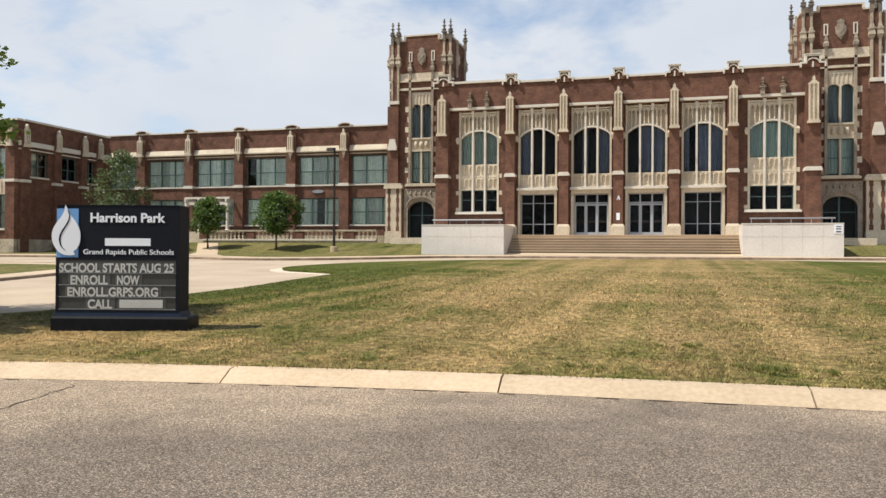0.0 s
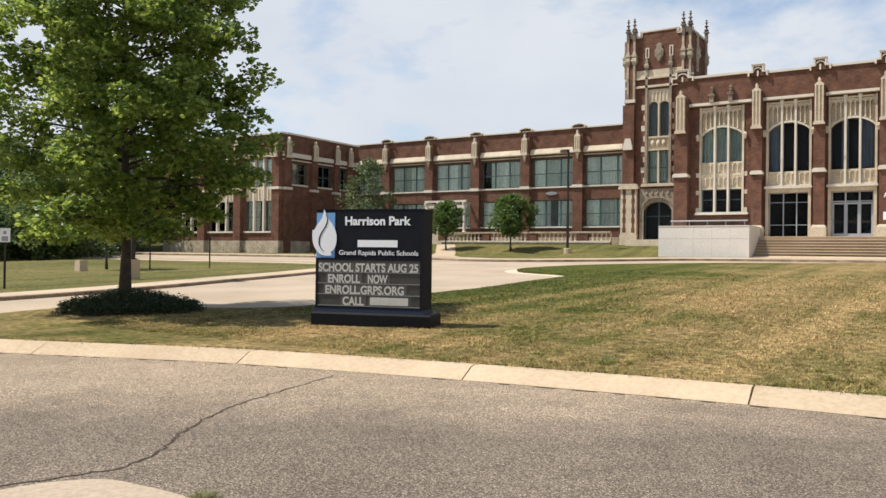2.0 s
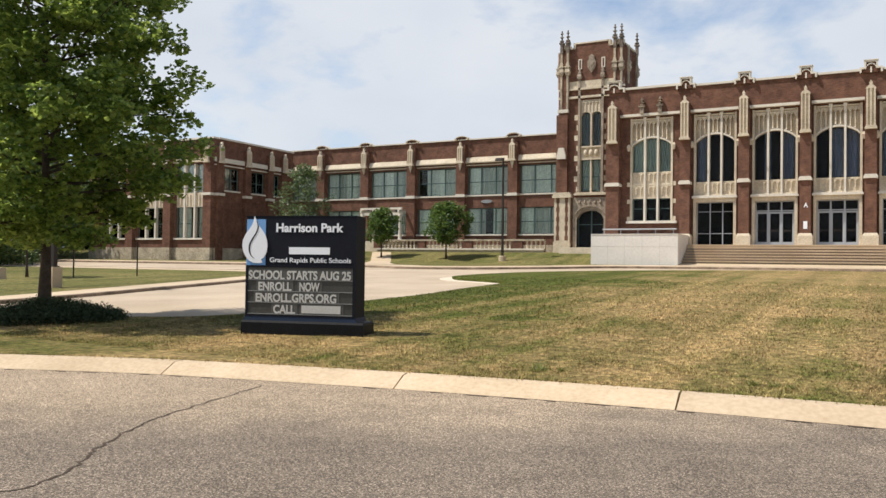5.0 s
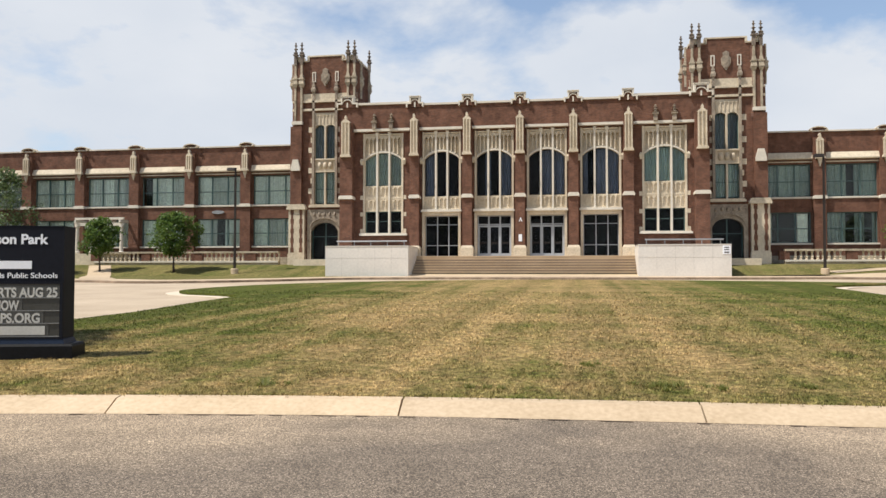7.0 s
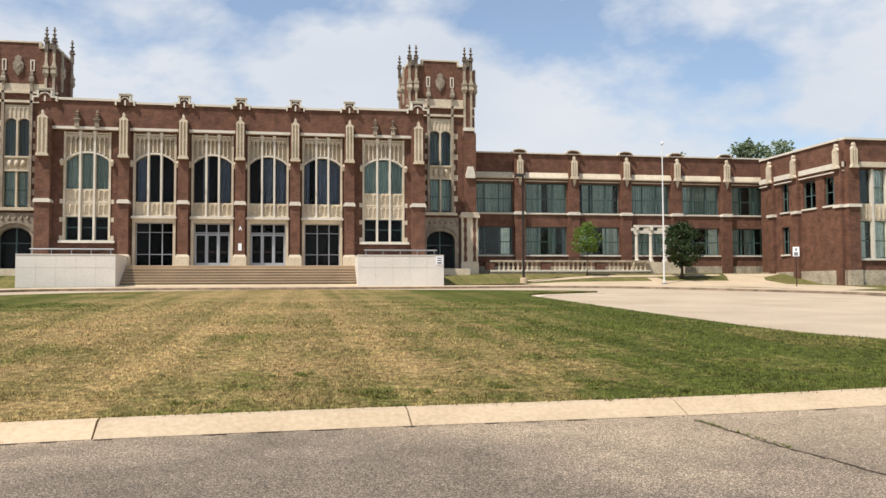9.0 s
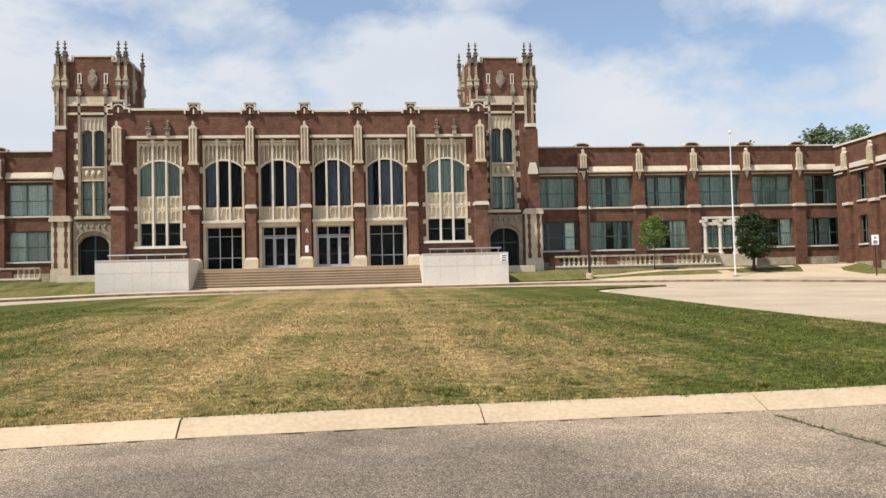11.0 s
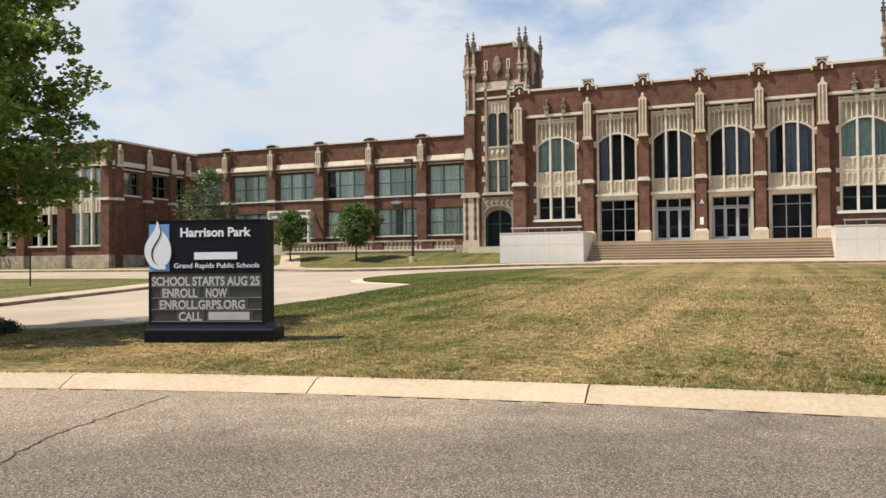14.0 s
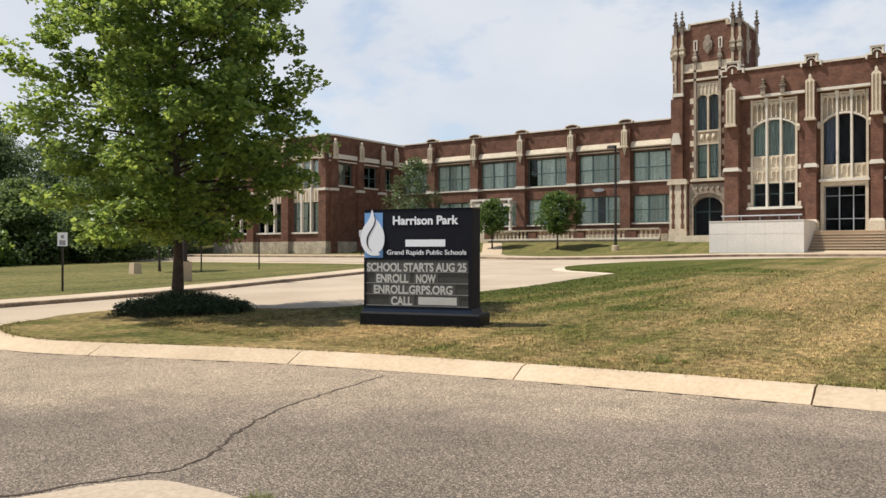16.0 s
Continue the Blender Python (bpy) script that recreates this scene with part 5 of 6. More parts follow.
    for x in edges:
        p = part("pier", Build().box(x - 0.45, x + 0.45, BY - 0.38, BY, 1.2, 11.2), BRICK, school)
        part("cap", shared("cap|tallwing", lambda: gable_cap(0.46, 1.68, 0.1), STONE), None, p, "panelled cream stone pier cap", at=(x, BY - 0.38, 9.8))
        part("drip_stone", Build().box(x - 0.52, x + 0.52, BY - 0.5, BY, 7.0, 7.22), PALE, p, "pale stone weathering")
        part("pier_base", Build().box(x - 0.5, x + 0.5, BY - 0.44, BY - 0.1, 1.2, 2.5), STAINED, p)


block(-49.87, -1, 100)
block(38.56, 1, 200)

# ---- entrance stairs and walls ----
stairs = thing("entrance_stairs", "broad worn concrete stairs up to the entrance doors", "stairs")
SX0, SX1 = -12.05, 3.95
for k in range(7):
    z = 1.65 + 0.1857 * k
    # step colour is darkened to paint in the shade under the nosings
    st = part("step", Build().box(SX0, SX1, 55.0 + 0.3 * k, 57.4, z - 0.1857 if k else 1.2, z - 0.045), STEPSHADE, stairs)
    part("tread", Build().box(SX0, SX1, 54.92 + 0.3 * k, 55.35 + 0.3 * k, z - 0.07, z), CONCRETE, st, "pale concrete tread with a nosing")
part("landing", Build().box(SX0, SX1, 56.9, WY, 1.3, FLOOR - 0.04).box(SX0, SX1, 56.86, WY, FLOOR - 0.06, FLOOR), CONCRETE, stairs, "pale concrete landing")


JOINT = material("grey_joint_shade", (0.53, 0.50, 0.45), 0.9)


def flank_wall(xa, xb, label):
    w = thing("retaining_wall", label, "wall")
    part("body", Build().box(xa, xb, 54.0, 57.4, 1.2, 3.55), WHITE, w)
    # grey strips on the face mark the panel joints and paint their shade
    part("joint", Build().box(xa, xb, 53.992, 54.0, 2.74, 2.755), JOINT, w)
    for k in range(1, 5):
        x = xa + (xb - xa) * k / 5
        part("joint", Build().box(x - 0.008, x + 0.008, 53.993, 54.0, 1.2, 3.54), JOINT, w)
    part("wall_cap", Build().box(xa - 0.02, xb + 0.02, 53.97, 57.4, 3.55, 3.6), WHITE, w)
    r = Build()
    r.tube([(xa + 0.5, 55.0, 3.95), (xb - 0.3, 55.0, 3.95)], [0.05, 0.05], 8)
    for k in range(5):
        x = xa + 0.6 + (xb - xa - 1.1) * k / 4
        r.tube([(x, 55.0, 3.55), (x, 55.0, 3.95)], [0.03, 0.03], 6)
    part("hand_rail", r, GALV, w, "grey steel hand rail")
    return w


wl = flank_wall(-17.22, -11.35, "white painted concrete wall beside the entrance stairs")
wr = flank_wall(3.95, 9.75, "white painted concrete wall with a small notice")
part("notice", Build().box(9.2, 9.7, 53.97, 53.99, 2.95, 3.5), PUREWHITE, wr, "small white notice")
part("notice_print", Build().box(9.3, 9.6, 53.962, 53.97, 3.02, 3.1).box(9.3, 9.6, 53.962, 53.97, 3.2, 3.26).box(9.3, 9.6, 53.962, 53.97, 3.34, 3.4), BRONZE, wr)

# ---- sign ----
sign = thing("school_sign", "black metal school sign with changeable letters on black base", "sign", at=(-10.02, 11.24, 0.0), turn=15.55)
part("base", Build().taper(1.139, 0.30, 0.08, 0.40, 1.139, 0.30, 1.139, 0.30).taper(1.139, 0.30, 0.40, 0.437, 1.139, 0.30, 1.12, 0.28), SIGNBASE, sign, "black weathered sign base")
part("flashing", Build().taper(1.09, 0.30, 0.437, 0.515, 1.06, 0.275, 1.03, 0.258), NAVY, sign, "dark blue metal foot")
part("cabinet", Build().box(0.06, 2.114, 0.062, 0.554, 0.515, 2.278), SIGNBLACK, sign)
part("cabinet_lid", Build().box(0.052, 2.122, 0.054, 0.562, 2.278, 2.288), SIGNBLACK, sign)
brd = part("letter_board", Build().box(0.10, 2.07, 0.048, 0.062, 0.53, 1.395), PANELGREY, sign, "grey changeable letter board")
part("board_frame", Build().wall(0.062, 2.112, 0.516, 1.41, 0.032, 0.0615, [(0.105, 2.065, 0.545, 1.375)]), SIGNBLACK, brd)
for z in (0.56, 0.763, 0.962, 1.163):
    part("letter_rail", Build().box(0.105, 2.065, 0.034, 0.048, z - 0.012, z), RAILGREY, brd)
for xa, xb, z in ((0.11, 2.06, 1.163), (0.27, 0.97, 0.962), (1.05, 1.50, 0.962), (0.22, 1.82, 0.763), (0.56, 1.05, 0.56), (1.10, 1.90, 0.56)):
    part("letter_strip", Build().box(xa, xb, 0.042, 0.0478, z, z + 0.185), STRIPGREY, brd, "clear plastic letter strip")
part("logo_square", Build().box(0.063, 0.425, 0.052, 0.062, 1.412, 2.225), BLUE, sign, "light blue logo square")
fl = smooth_line([(0.215, 2.285), (0.255, 2.20), (0.31, 2.10), (0.39, 2.00), (0.445, 1.89), (0.465, 1.77), (0.45, 1.64), (0.40, 1.55), (0.35, 1.52)], 3) + [(0.375, 1.455)] + \
    smooth_line([(0.30, 1.447), (0.20, 1.455), (0.11, 1.50), (0.03, 1.60), (-0.012, 1.73), (0.0, 1.86), (0.06, 1.98), (0.14, 2.08), (0.19, 2.18), (0.205, 2.25)], 3)
part("flame", Build().prism(fl[::-1], 0.036, 0.0515), PUREWHITE, sign, "white flame shape")
curve = smooth_line([(0.255, 2.20), (0.285, 2.10), (0.255, 1.99), (0.185, 1.88), (0.135, 1.78), (0.125, 1.68), (0.155, 1.59), (0.225, 1.525)], 6)
wide = [0.004 + 0.011 * math.sin(math.pi * k / (len(curve) - 1)) for k in range(len(curve))]
part("flame_stroke", Build().band([(x + w_, z) for (x, z), w_ in zip(curve, wide)], [(x - w_, z) for (x, z), w_ in zip(curve, wide)], 0.031, 0.036), SIGNBLACK, sign)


def lettering(text, x, z, size, mat, stretch, y, parent, bold=0.0):
    cu = bpy.data.curves.new("lettering", "FONT")
    cu.body, cu.size, cu.extrude, cu.offset = text, size, 0.004, bold
    tmp = bpy.data.objects.new("tmp", cu)
    scene.collection.objects.link(tmp)
    me = bpy.data.meshes.new_from_object(tmp.evaluated_get(bpy.context.evaluated_depsgraph_get()))
    bpy.data.objects.remove(tmp)
    me.materials.clear()
    me.materials.append(mat)
    x0, x1 = min(v.co.x for v in me.vertices), max(v.co.x for v in me.vertices)
    for v in me.vertices:
        v.co = Vector(((v.co.x - x0) / (x1 - x0) * stretch, -v.co.z, v.co.y))
    me.flip_normals()
    # each letter becomes a mesh of its own: shells that overlap across belong to one letter
    bm = bmesh.new()
    bm.from_mesh(me)
    left, shells = set(bm.faces), []
    while left:
        stack, shell = [left.pop()], []
        while stack:
            f = stack.pop()
            shell.append(f)
            for v in f.verts:
                for g in v.link_faces:
                    if g in left:
                        left.remove(g)
                        stack.append(g)
        xs = [v.co.x for f in shell for v in f.verts]
        shells.append([min(xs), max(xs), shell])
    shells.sort(key=lambda q: q[0])
    letters = []
    for a, b, shell in shells:
        if letters and a < letters[-1][1] - 0.35 * (b - a):
            letters[-1] = [letters[-1][0], max(b, letters[-1][1]), letters[-1][2] + shell]
        else:
            letters.append([a, b, shell])
    for a, b, shell in letters:
        own = Build()
        for f in shell:
            own.add([v.co for v in f.verts], [list(range(len(f.verts)))])
        part("letter", own, mat, parent, at=(x, y, z))
    bm.free()


lettering("Harrison Park", 0.625, 2.005, 0.215, PUREWHITE, 1.25, 0.056, sign, 0.006)
part("address_bar", Build().box(0.87, 1.63, 0.054, 0.062, 1.61, 1.735), PUREWHITE, sign)
lettering("Grand Rapids Public Schools", 0.51, 1.468, 0.118, PUREWHITE, 1.51, 0.056, sign, 0.001)
lettering("SCHOOL STARTS AUG 25", 0.12, 1.172, 0.205, LETTER, 1.91, 0.038, sign, 0.006)
lettering("ENROLL", 0.31, 0.970, 0.205, LETTER, 0.625, 0.038, sign, 0.006)
lettering("NOW", 1.085, 0.970, 0.205, LETTER, 0.375, 0.038, sign, 0.006)
lettering("ENROLL.GRPS.ORG", 0.26, 0.772, 0.205, LETTER, 1.51, 0.038, sign, 0.006)
lettering("CALL", 0.60, 0.570, 0.205, LETTER, 0.41, 0.038, sign, 0.006)
part("number_bar", Build().box(1.13, 1.85, 0.034, 0.042, 0.580, 0.715), LETTER, sign)
lettering("A", -4.07, 5.42, 0.42, PUREWHITE, 0.26, WY - 0.56, school, 0.01)
part("wall_plate", Build().box(-4.08, -3.84, WY - 0.58, WY - 0.55, 4.0, 4.5), PUREWHITE, school, "small white plate on the pier")


# ---- plants ----
def leaf_material(name, dark, light, glow=0.35):
    m = bpy.data.materials.new(name)
    m.use_nodes = True
    nt = m.node_tree
    nt.nodes.clear()
    L = nt.links.new
    o, d, t, mx = (nt.nodes.new(k) for k in ("ShaderNodeOutputMaterial", "ShaderNodeBsdfDiffuse", "ShaderNodeBsdfTranslucent", "ShaderNodeMixShader"))
    gl, mg = nt.nodes.new("ShaderNodeBsdfGlossy"), nt.nodes.new("ShaderNodeMixShader")
    g, r = nt.nodes.new("ShaderNodeNewGeometry"), nt.nodes.new("ShaderNodeValToRGB")
    r.color_ramp.elements[0].color, r.color_ramp.elements[1].color = (*dark, 1), (*light, 1)
    L(g.outputs["Random Per Island"], r.inputs["Fac"])
    L(r.outputs["Color"], d.inputs["Color"])
    hs = nt.nodes.new("ShaderNodeHueSaturation")
    hs.inputs["Hue"].default_value, hs.inputs["Value"].default_value = 0.48, 1.5
    L(r.outputs["Color"], hs.inputs["Color"])
    L(hs.outputs["Color"], t.inputs["Color"])
    gl.inputs["Roughness"].default_value = 0.45
    mx.inputs[0].default_value, mg.inputs[0].default_value = glow, 0.03
    L(d.outputs[0], mx.inputs[1])
    L(t.outputs[0], mx.inputs[2])
    L(mx.outputs[0], mg.inputs[1])
    L(gl.outputs[0], mg.inputs[2])
    L(mg.outputs[0], o.inputs["Surface"])
    return m


MAPLE = leaf_material("maple_leaves", (0.065, 0.125, 0.024), (0.27, 0.36, 0.075), 0.58)
DEEP = leaf_material("deep_green_leaves", (0.05, 0.10, 0.02), (0.12, 0.19, 0.04), 0.4)
BRIGHT = leaf_material("bright_green_leaves", (0.08, 0.14, 0.02), (0.16, 0.25, 0.04), 0.4)
WOODS = leaf_material("woodland_leaves", (0.06, 0.10, 0.027), (0.19, 0.25, 0.08), 0.45)
WILLOW = leaf_material("yellow_green_leaves", (0.09, 0.13, 0.025), (0.25, 0.29, 0.08), 0.5)
FARWOOD = leaf_material("far_woodland_leaves", (0.045, 0.08, 0.028), (0.14, 0.19, 0.075), 0.4)
# greyed and lightened leaf colour: distance haze is painted in
HAZY = leaf_material("haze_paled_leaves", (0.10, 0.14, 0.075), (0.22, 0.27, 0.15), 0.4)
# thicket leaves darkened in colour for the deep shade under the wood
SHADE = leaf_material("shade_dark_leaves", (0.025, 0.05, 0.014), (0.09, 0.13, 0.035), 0.35)
YEW = leaf_material("dark_leaves", (0.02, 0.04, 0.014), (0.05, 0.08, 0.025), 0.2)
JUNIPER = leaf_material("juniper_needles", (0.02, 0.034, 0.016), (0.07, 0.095, 0.042), 0.2)


def leaf_cloud(b, rnd, centre, radius, count, size, squash=0.75):
    """Leaves round a twig end: small folded five-sided blades that hang and tilt at random."""
    for _ in range(count):
        while True:
            p = Vector((rnd.uniform(-1, 1), rnd.uniform(-1, 1), rnd.uniform(-1, 1)))
            if p.length < 1:
                break
        p = Vector(centre) + Vector((p.x * radius, p.y * radius, p.z * radius * squash))
        s = size * rnd.uniform(0.6, 1.25)
        q = Euler((rnd.uniform(-0.9, 0.9), rnd.uniform(-0.9, 0.9), rnd.uniform(0, 6.28))).to_matrix()
        fold = 0.25 * s
        pts = [q @ Vector(v) for v in ((0, -s * 0.5, 0), (s * 0.5, -s * 0.1, -fold), (s * 0.28, s * 0.45, -fold * 0.6), (0, s * 0.6, 0), (-s * 0.28, s * 0.45, -fold * 0.6), (-s * 0.5, -s * 0.1, -fold))]
        b.add([p + v for v in pts], [(0, 1, 2, 3), (0, 3, 4, 5)])


def tree(name, at, label, height, clear, radius, mat, twigs, per, leaf, trunk_r, seed, shape="oval", cloud=0.5, group="", lean=0.0, ragged=0.0, squash=0.75, shift=(0, 0), lumps=1.0, low=0.85, limb=0.42):
    """A tapered trunk with limbs and a ragged crown of separate leaves."""
    rnd = random.Random(seed)
    ob = thing(name, label, "tree", at=at, group=group)
    tr, cr = Build(), Build()
    pts, n = [], 9
    for i in range(n):
        f = i / (n - 1)
        pts.append((lean * f + 0.04 * height * 0.2 * math.sin(f * 5 + seed), 0.03 * height * 0.2 * math.cos(f * 4 + seed), height * 0.92 * f))
    tr.tube(pts, [trunk_r * (1.35 if i == 0 else 1) * (1 - 0.88 * i / (n - 1)) for i in range(n)], 10)

    def reach(f):
        if shape == "oval":
            return radius * max(0.12, math.sin(math.pi * min(1, max(0.0, 0.28 + 0.70 * f))) ** 0.75 * (1.0 if f < 0.35 else 1 - 0.28 * (f - 0.35)))
        if shape == "cone":
            return radius * max(0.1, 1 - f) ** 0.8
        return radius * math.sqrt(max(0.05, 1 - (2 * f - 1) ** 2))

    for k in range(twigs):
        f = rnd.random() ** low
        z = clear + (height - clear) * f
        a = rnd.uniform(0, 2 * math.pi)
        lump = 0.80 + lumps * (0.22 * math.sin(3 * a + seed + 5 * f) + 0.14 * math.sin(7 * a + 9 * f))
        r = reach(f) * lump * (rnd.random() ** 0.42)
        r *= 1 + ragged * rnd.uniform(-0.6, 1.0)
        tip = (lean * z / height + shift[0] + r * math.cos(a), shift[1] + r * math.sin(a), z)
        if k % 4 == 0 and r > radius * 0.3:
            zb = max(clear * 0.9, z - r * rnd.uniform(0.35, 0.7))
            fb = zb / (height * 0.92)
            base = (lean * fb, 0, zb)
            mid = tuple((p + q) / 2 + (0.0 if i < 2 else -0.06 * r) for i, (p, q) in enumerate(zip(base, tip)))
            rr = trunk_r * limb * max(0.25, 1 - fb)
            tr.tube([base, mid, tip], [rr, rr * 0.6, rr * 0.15], 5)
        leaf_cloud(cr, rnd, tip, cloud * rnd.uniform(0.7, 1.2), per, leaf, squash)
    part("trunk", tr, BARK, ob, smooth=True)
    part("crown", cr, mat, ob)
    return ob


def on(x, y, dz=0.13):
    return (x, y, rise(y) + dz + (bank(y) if y < 62 else 0.0))




def maple(at, label, height, clear, radius, seed):
    """A maple whose limbs carry flat sprays of leaves in tiers, with gaps of shade and sky between them."""
    rnd = random.Random(seed)
    ob = thing("maple_tree", label, "tree", at=at)
    tr, cr = Build(), Build()
    stem = [(0.05 * math.sin(k * 0.9), 0.04 * math.cos(k * 0.7), height * 0.94 * k / 9) for k in range(10)]
    tr.tube(stem, [0.105 * (1.5 if k == 0 else 1.12 if k == 1 else 1) * (1 - 0.9 * k / 9) for k in range(10)], 12)
    limbs = 88
    for i in range(limbs):
        f = i / (limbs - 1)
        z0 = clear + (height * 0.9 - clear) * f
        a = i * 2.39996 + rnd.uniform(-0.35, 0.35)
        width = 0.80 + 0.20 * math.sin(math.pi * min(1, f / 0.62)) if f < 0.31 else (1 - ((f - 0.31) / 0.72) ** 2.1)
        span = radius * max(0.16, width) * rnd.uniform(0.66, 1.06)
        climb = span * (0.10 + 0.50 * f) + rnd.uniform(-0.25, 0.35)
        c, n = math.cos(a), math.sin(a)
        line = [Vector((c * span * q, n * span * q, z0 + climb * q - 0.10 * span * q * q * (1 - f))) for q in (0, 0.35, 0.7, 1.0)]
        r0 = 0.034 * (1 - 0.75 * f) + 0.006
        tr.tube(line, [r0, r0 * 0.75, r0 * 0.45, r0 * 0.15], 6)
        sprays = int(5 + 10 * span / radius)
        for k in range(sprays):
            q = 0.26 + 0.76 * ((k + rnd.random()) / sprays) ** 0.8
            p = line[0].lerp(line[3], q)
            side = rnd.uniform(-1, 1) * 0.34 * span * (1.08 - 0.55 * q)
            p = p + Vector((-n * side, c * side, rnd.uniform(-0.34, 0.36)))
            if k % 3 == 0:
                tr.tube([line[0].lerp(line[3], max(0.1, q - 0.15)), p], [0.010, 0.003], 4)
            leaf_cloud(cr, rnd, p, rnd.uniform(0.26, 0.50), rnd.randint(46, 92), 0.108, 0.56)
    part("trunk", tr, BARK, ob, smooth=True)
    part("crown", cr, MAPLE, ob)
    return ob


maple(on(-15.8, 11.48), "leafy green maple standing in a low juniper bed", 11.6, 1.8, 3.42, 4)
shrub = thing("juniper_shrub", "low dark spreading juniper under the maple", "shrub", at=on(-15.08, 11.2))
jb, rj = Build(), random.Random(8)
for k in range(420):
    a, r = rj.uniform(0, 6.28), rj.random() ** 0.6
    x, y = 1.46 * r * math.cos(a), 0.95 * r * math.sin(a)
    x, y = x * 0.76 - y * 0.65, x * 0.65 + y * 0.76
    z = 0.29 * (1 - r ** 2) * rj.uniform(0.4, 1.25) + 0.06
    leaf_cloud(jb, rj, (x, y, z), 0.19, 50, 0.036, 0.8)
for k in range(46):
    a, r = rj.uniform(0, 6.28), rj.random() ** 0.5
    x, y = 1.3 * r * math.cos(a), 0.75 * r * math.sin(a)
    x, y = x * 0.76 - y * 0.65, x * 0.65 + y * 0.76
    z = 0.26 * (1 - r ** 2) + rj.uniform(0.10, 0.26)
    jb.tube([(x * 0.85, y * 0.85, 0.05), (x, y, z * 0.7), (x + rj.uniform(-0.12, 0.12), y + rj.uniform(-0.12, 0.12), z)], [0.01, 0.007, 0.002], 3)
    leaf_cloud(jb, rj, (x, y, z * 0.85), 0.10, 26, 0.04, 1.0)
part("foliage", jb, JUNIPER, shrub)

tree("small_tree", on(-35.7, 56.2), "small round green tree before the school wall", 3.95, 1.3, 1.5, DEEP, 200, 16, 0.16, 0.07, 21, "round", 0.4, "small trees before the wing")
tree("small_tree", on(-29.55, 56.0), "small round green tree before the school wall", 4.35, 1.3, 1.9, DEEP, 260, 16, 0.17, 0.08, 22, "round", 0.42, "small trees before the wing")
tree("young_tree", on(-41.4, 53.2), "thin young tree with open feathery foliage", 7.9, 1.2, 3.1, FARWOOD, 330, 15, 0.15, 0.07, 23, "oval", 0.5, lumps=1.0, low=1.35, ragged=0.25)
tree("sapling", on(21.6, 58.4), "bright green sapling before the terrace", 3.95, 1.75, 1.3, BRIGHT, 90, 14, 0.15, 0.04, 24, "round", 0.36)
tree("dark_tree", on(28.6, 57.0), "dense dark green tree by the flagpole", 4.05, 1.0, 1.75, YEW, 230, 22, 0.14, 0.12, 25, "round", 0.42, ragged=0.3)
for k, (x, y, h, r, m) in enumerate(((-70, 22, 9.5, 4.6, WOODS), (-66, 30, 12.0, 5.0, WOODS), (-80, 34, 16.5, 6.5, WOODS), (-92, 42, 19.0, 7.5, WOODS), (-61, 25, 7.0, 3.6, MAPLE), (-74, 40, 13.0, 5.5, WOODS),
                                     (-57, 28.5, 7.0, 3.4, WOODS), (-84, 24, 12.0, 5.5, WOODS), (-98, 30, 14.0, 6.5, WOODS), (-70, 48, 12.0, 5.0, WOODS), (-80.5, 63, 12.0, 4.0, WOODS), (-75, 53, 12.0, 5.0, WOODS), (-83, 60, 13.5, 5.5, WOODS), (-72.5, 46, 9.0, 4.2, WOODS), (-60, 36, 8.0, 3.8, WOODS), (-66, 41, 9.5, 4.2, MAPLE), (-54, 33, 5.0, 2.6, WOODS), (-63, 21, 5.2, 3.0, DEEP), (-55.5, 24.5, 4.0, 2.0, MAPLE), (-78, 18, 8.5, 5.0, WOODS))):
    m = FARWOOD if h >= 11.5 else WILLOW if k % 4 == 1 else m
    tree("woodland_tree", on(x, y, -0.14), "broad leafy tree in the wood beside the school", h * 0.84, h * 0.05, r * 0.95, m, 460, 42, 0.205, 0.2, 50 + k, "round" if k % 3 else "oval", 0.95, "wood beside the car park", ragged=0.5, squash=0.55, lumps=1.5)
tree("park_tree", on(-34.5, 24.0), "small light green tree at the car park", 4.2, 1.5, 1.6, MAPLE, 120, 15, 0.16, 0.06, 40, "round", 0.4)
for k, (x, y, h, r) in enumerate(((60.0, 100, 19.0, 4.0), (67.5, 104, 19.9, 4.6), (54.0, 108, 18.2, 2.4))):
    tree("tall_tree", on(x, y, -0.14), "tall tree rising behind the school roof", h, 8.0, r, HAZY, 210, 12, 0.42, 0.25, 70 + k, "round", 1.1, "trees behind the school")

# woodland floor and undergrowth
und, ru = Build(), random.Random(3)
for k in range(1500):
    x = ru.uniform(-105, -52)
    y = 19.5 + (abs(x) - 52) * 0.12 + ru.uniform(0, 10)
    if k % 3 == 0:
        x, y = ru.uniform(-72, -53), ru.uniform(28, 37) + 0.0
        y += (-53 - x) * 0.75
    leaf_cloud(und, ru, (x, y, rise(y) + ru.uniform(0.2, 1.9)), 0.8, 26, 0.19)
tagged(new("undergrowth", und.mesh("undergrowth", SHADE)), "dense undergrowth along the edge of the wood, shade painted into its leaves", "undergrowth", kind="stuff")

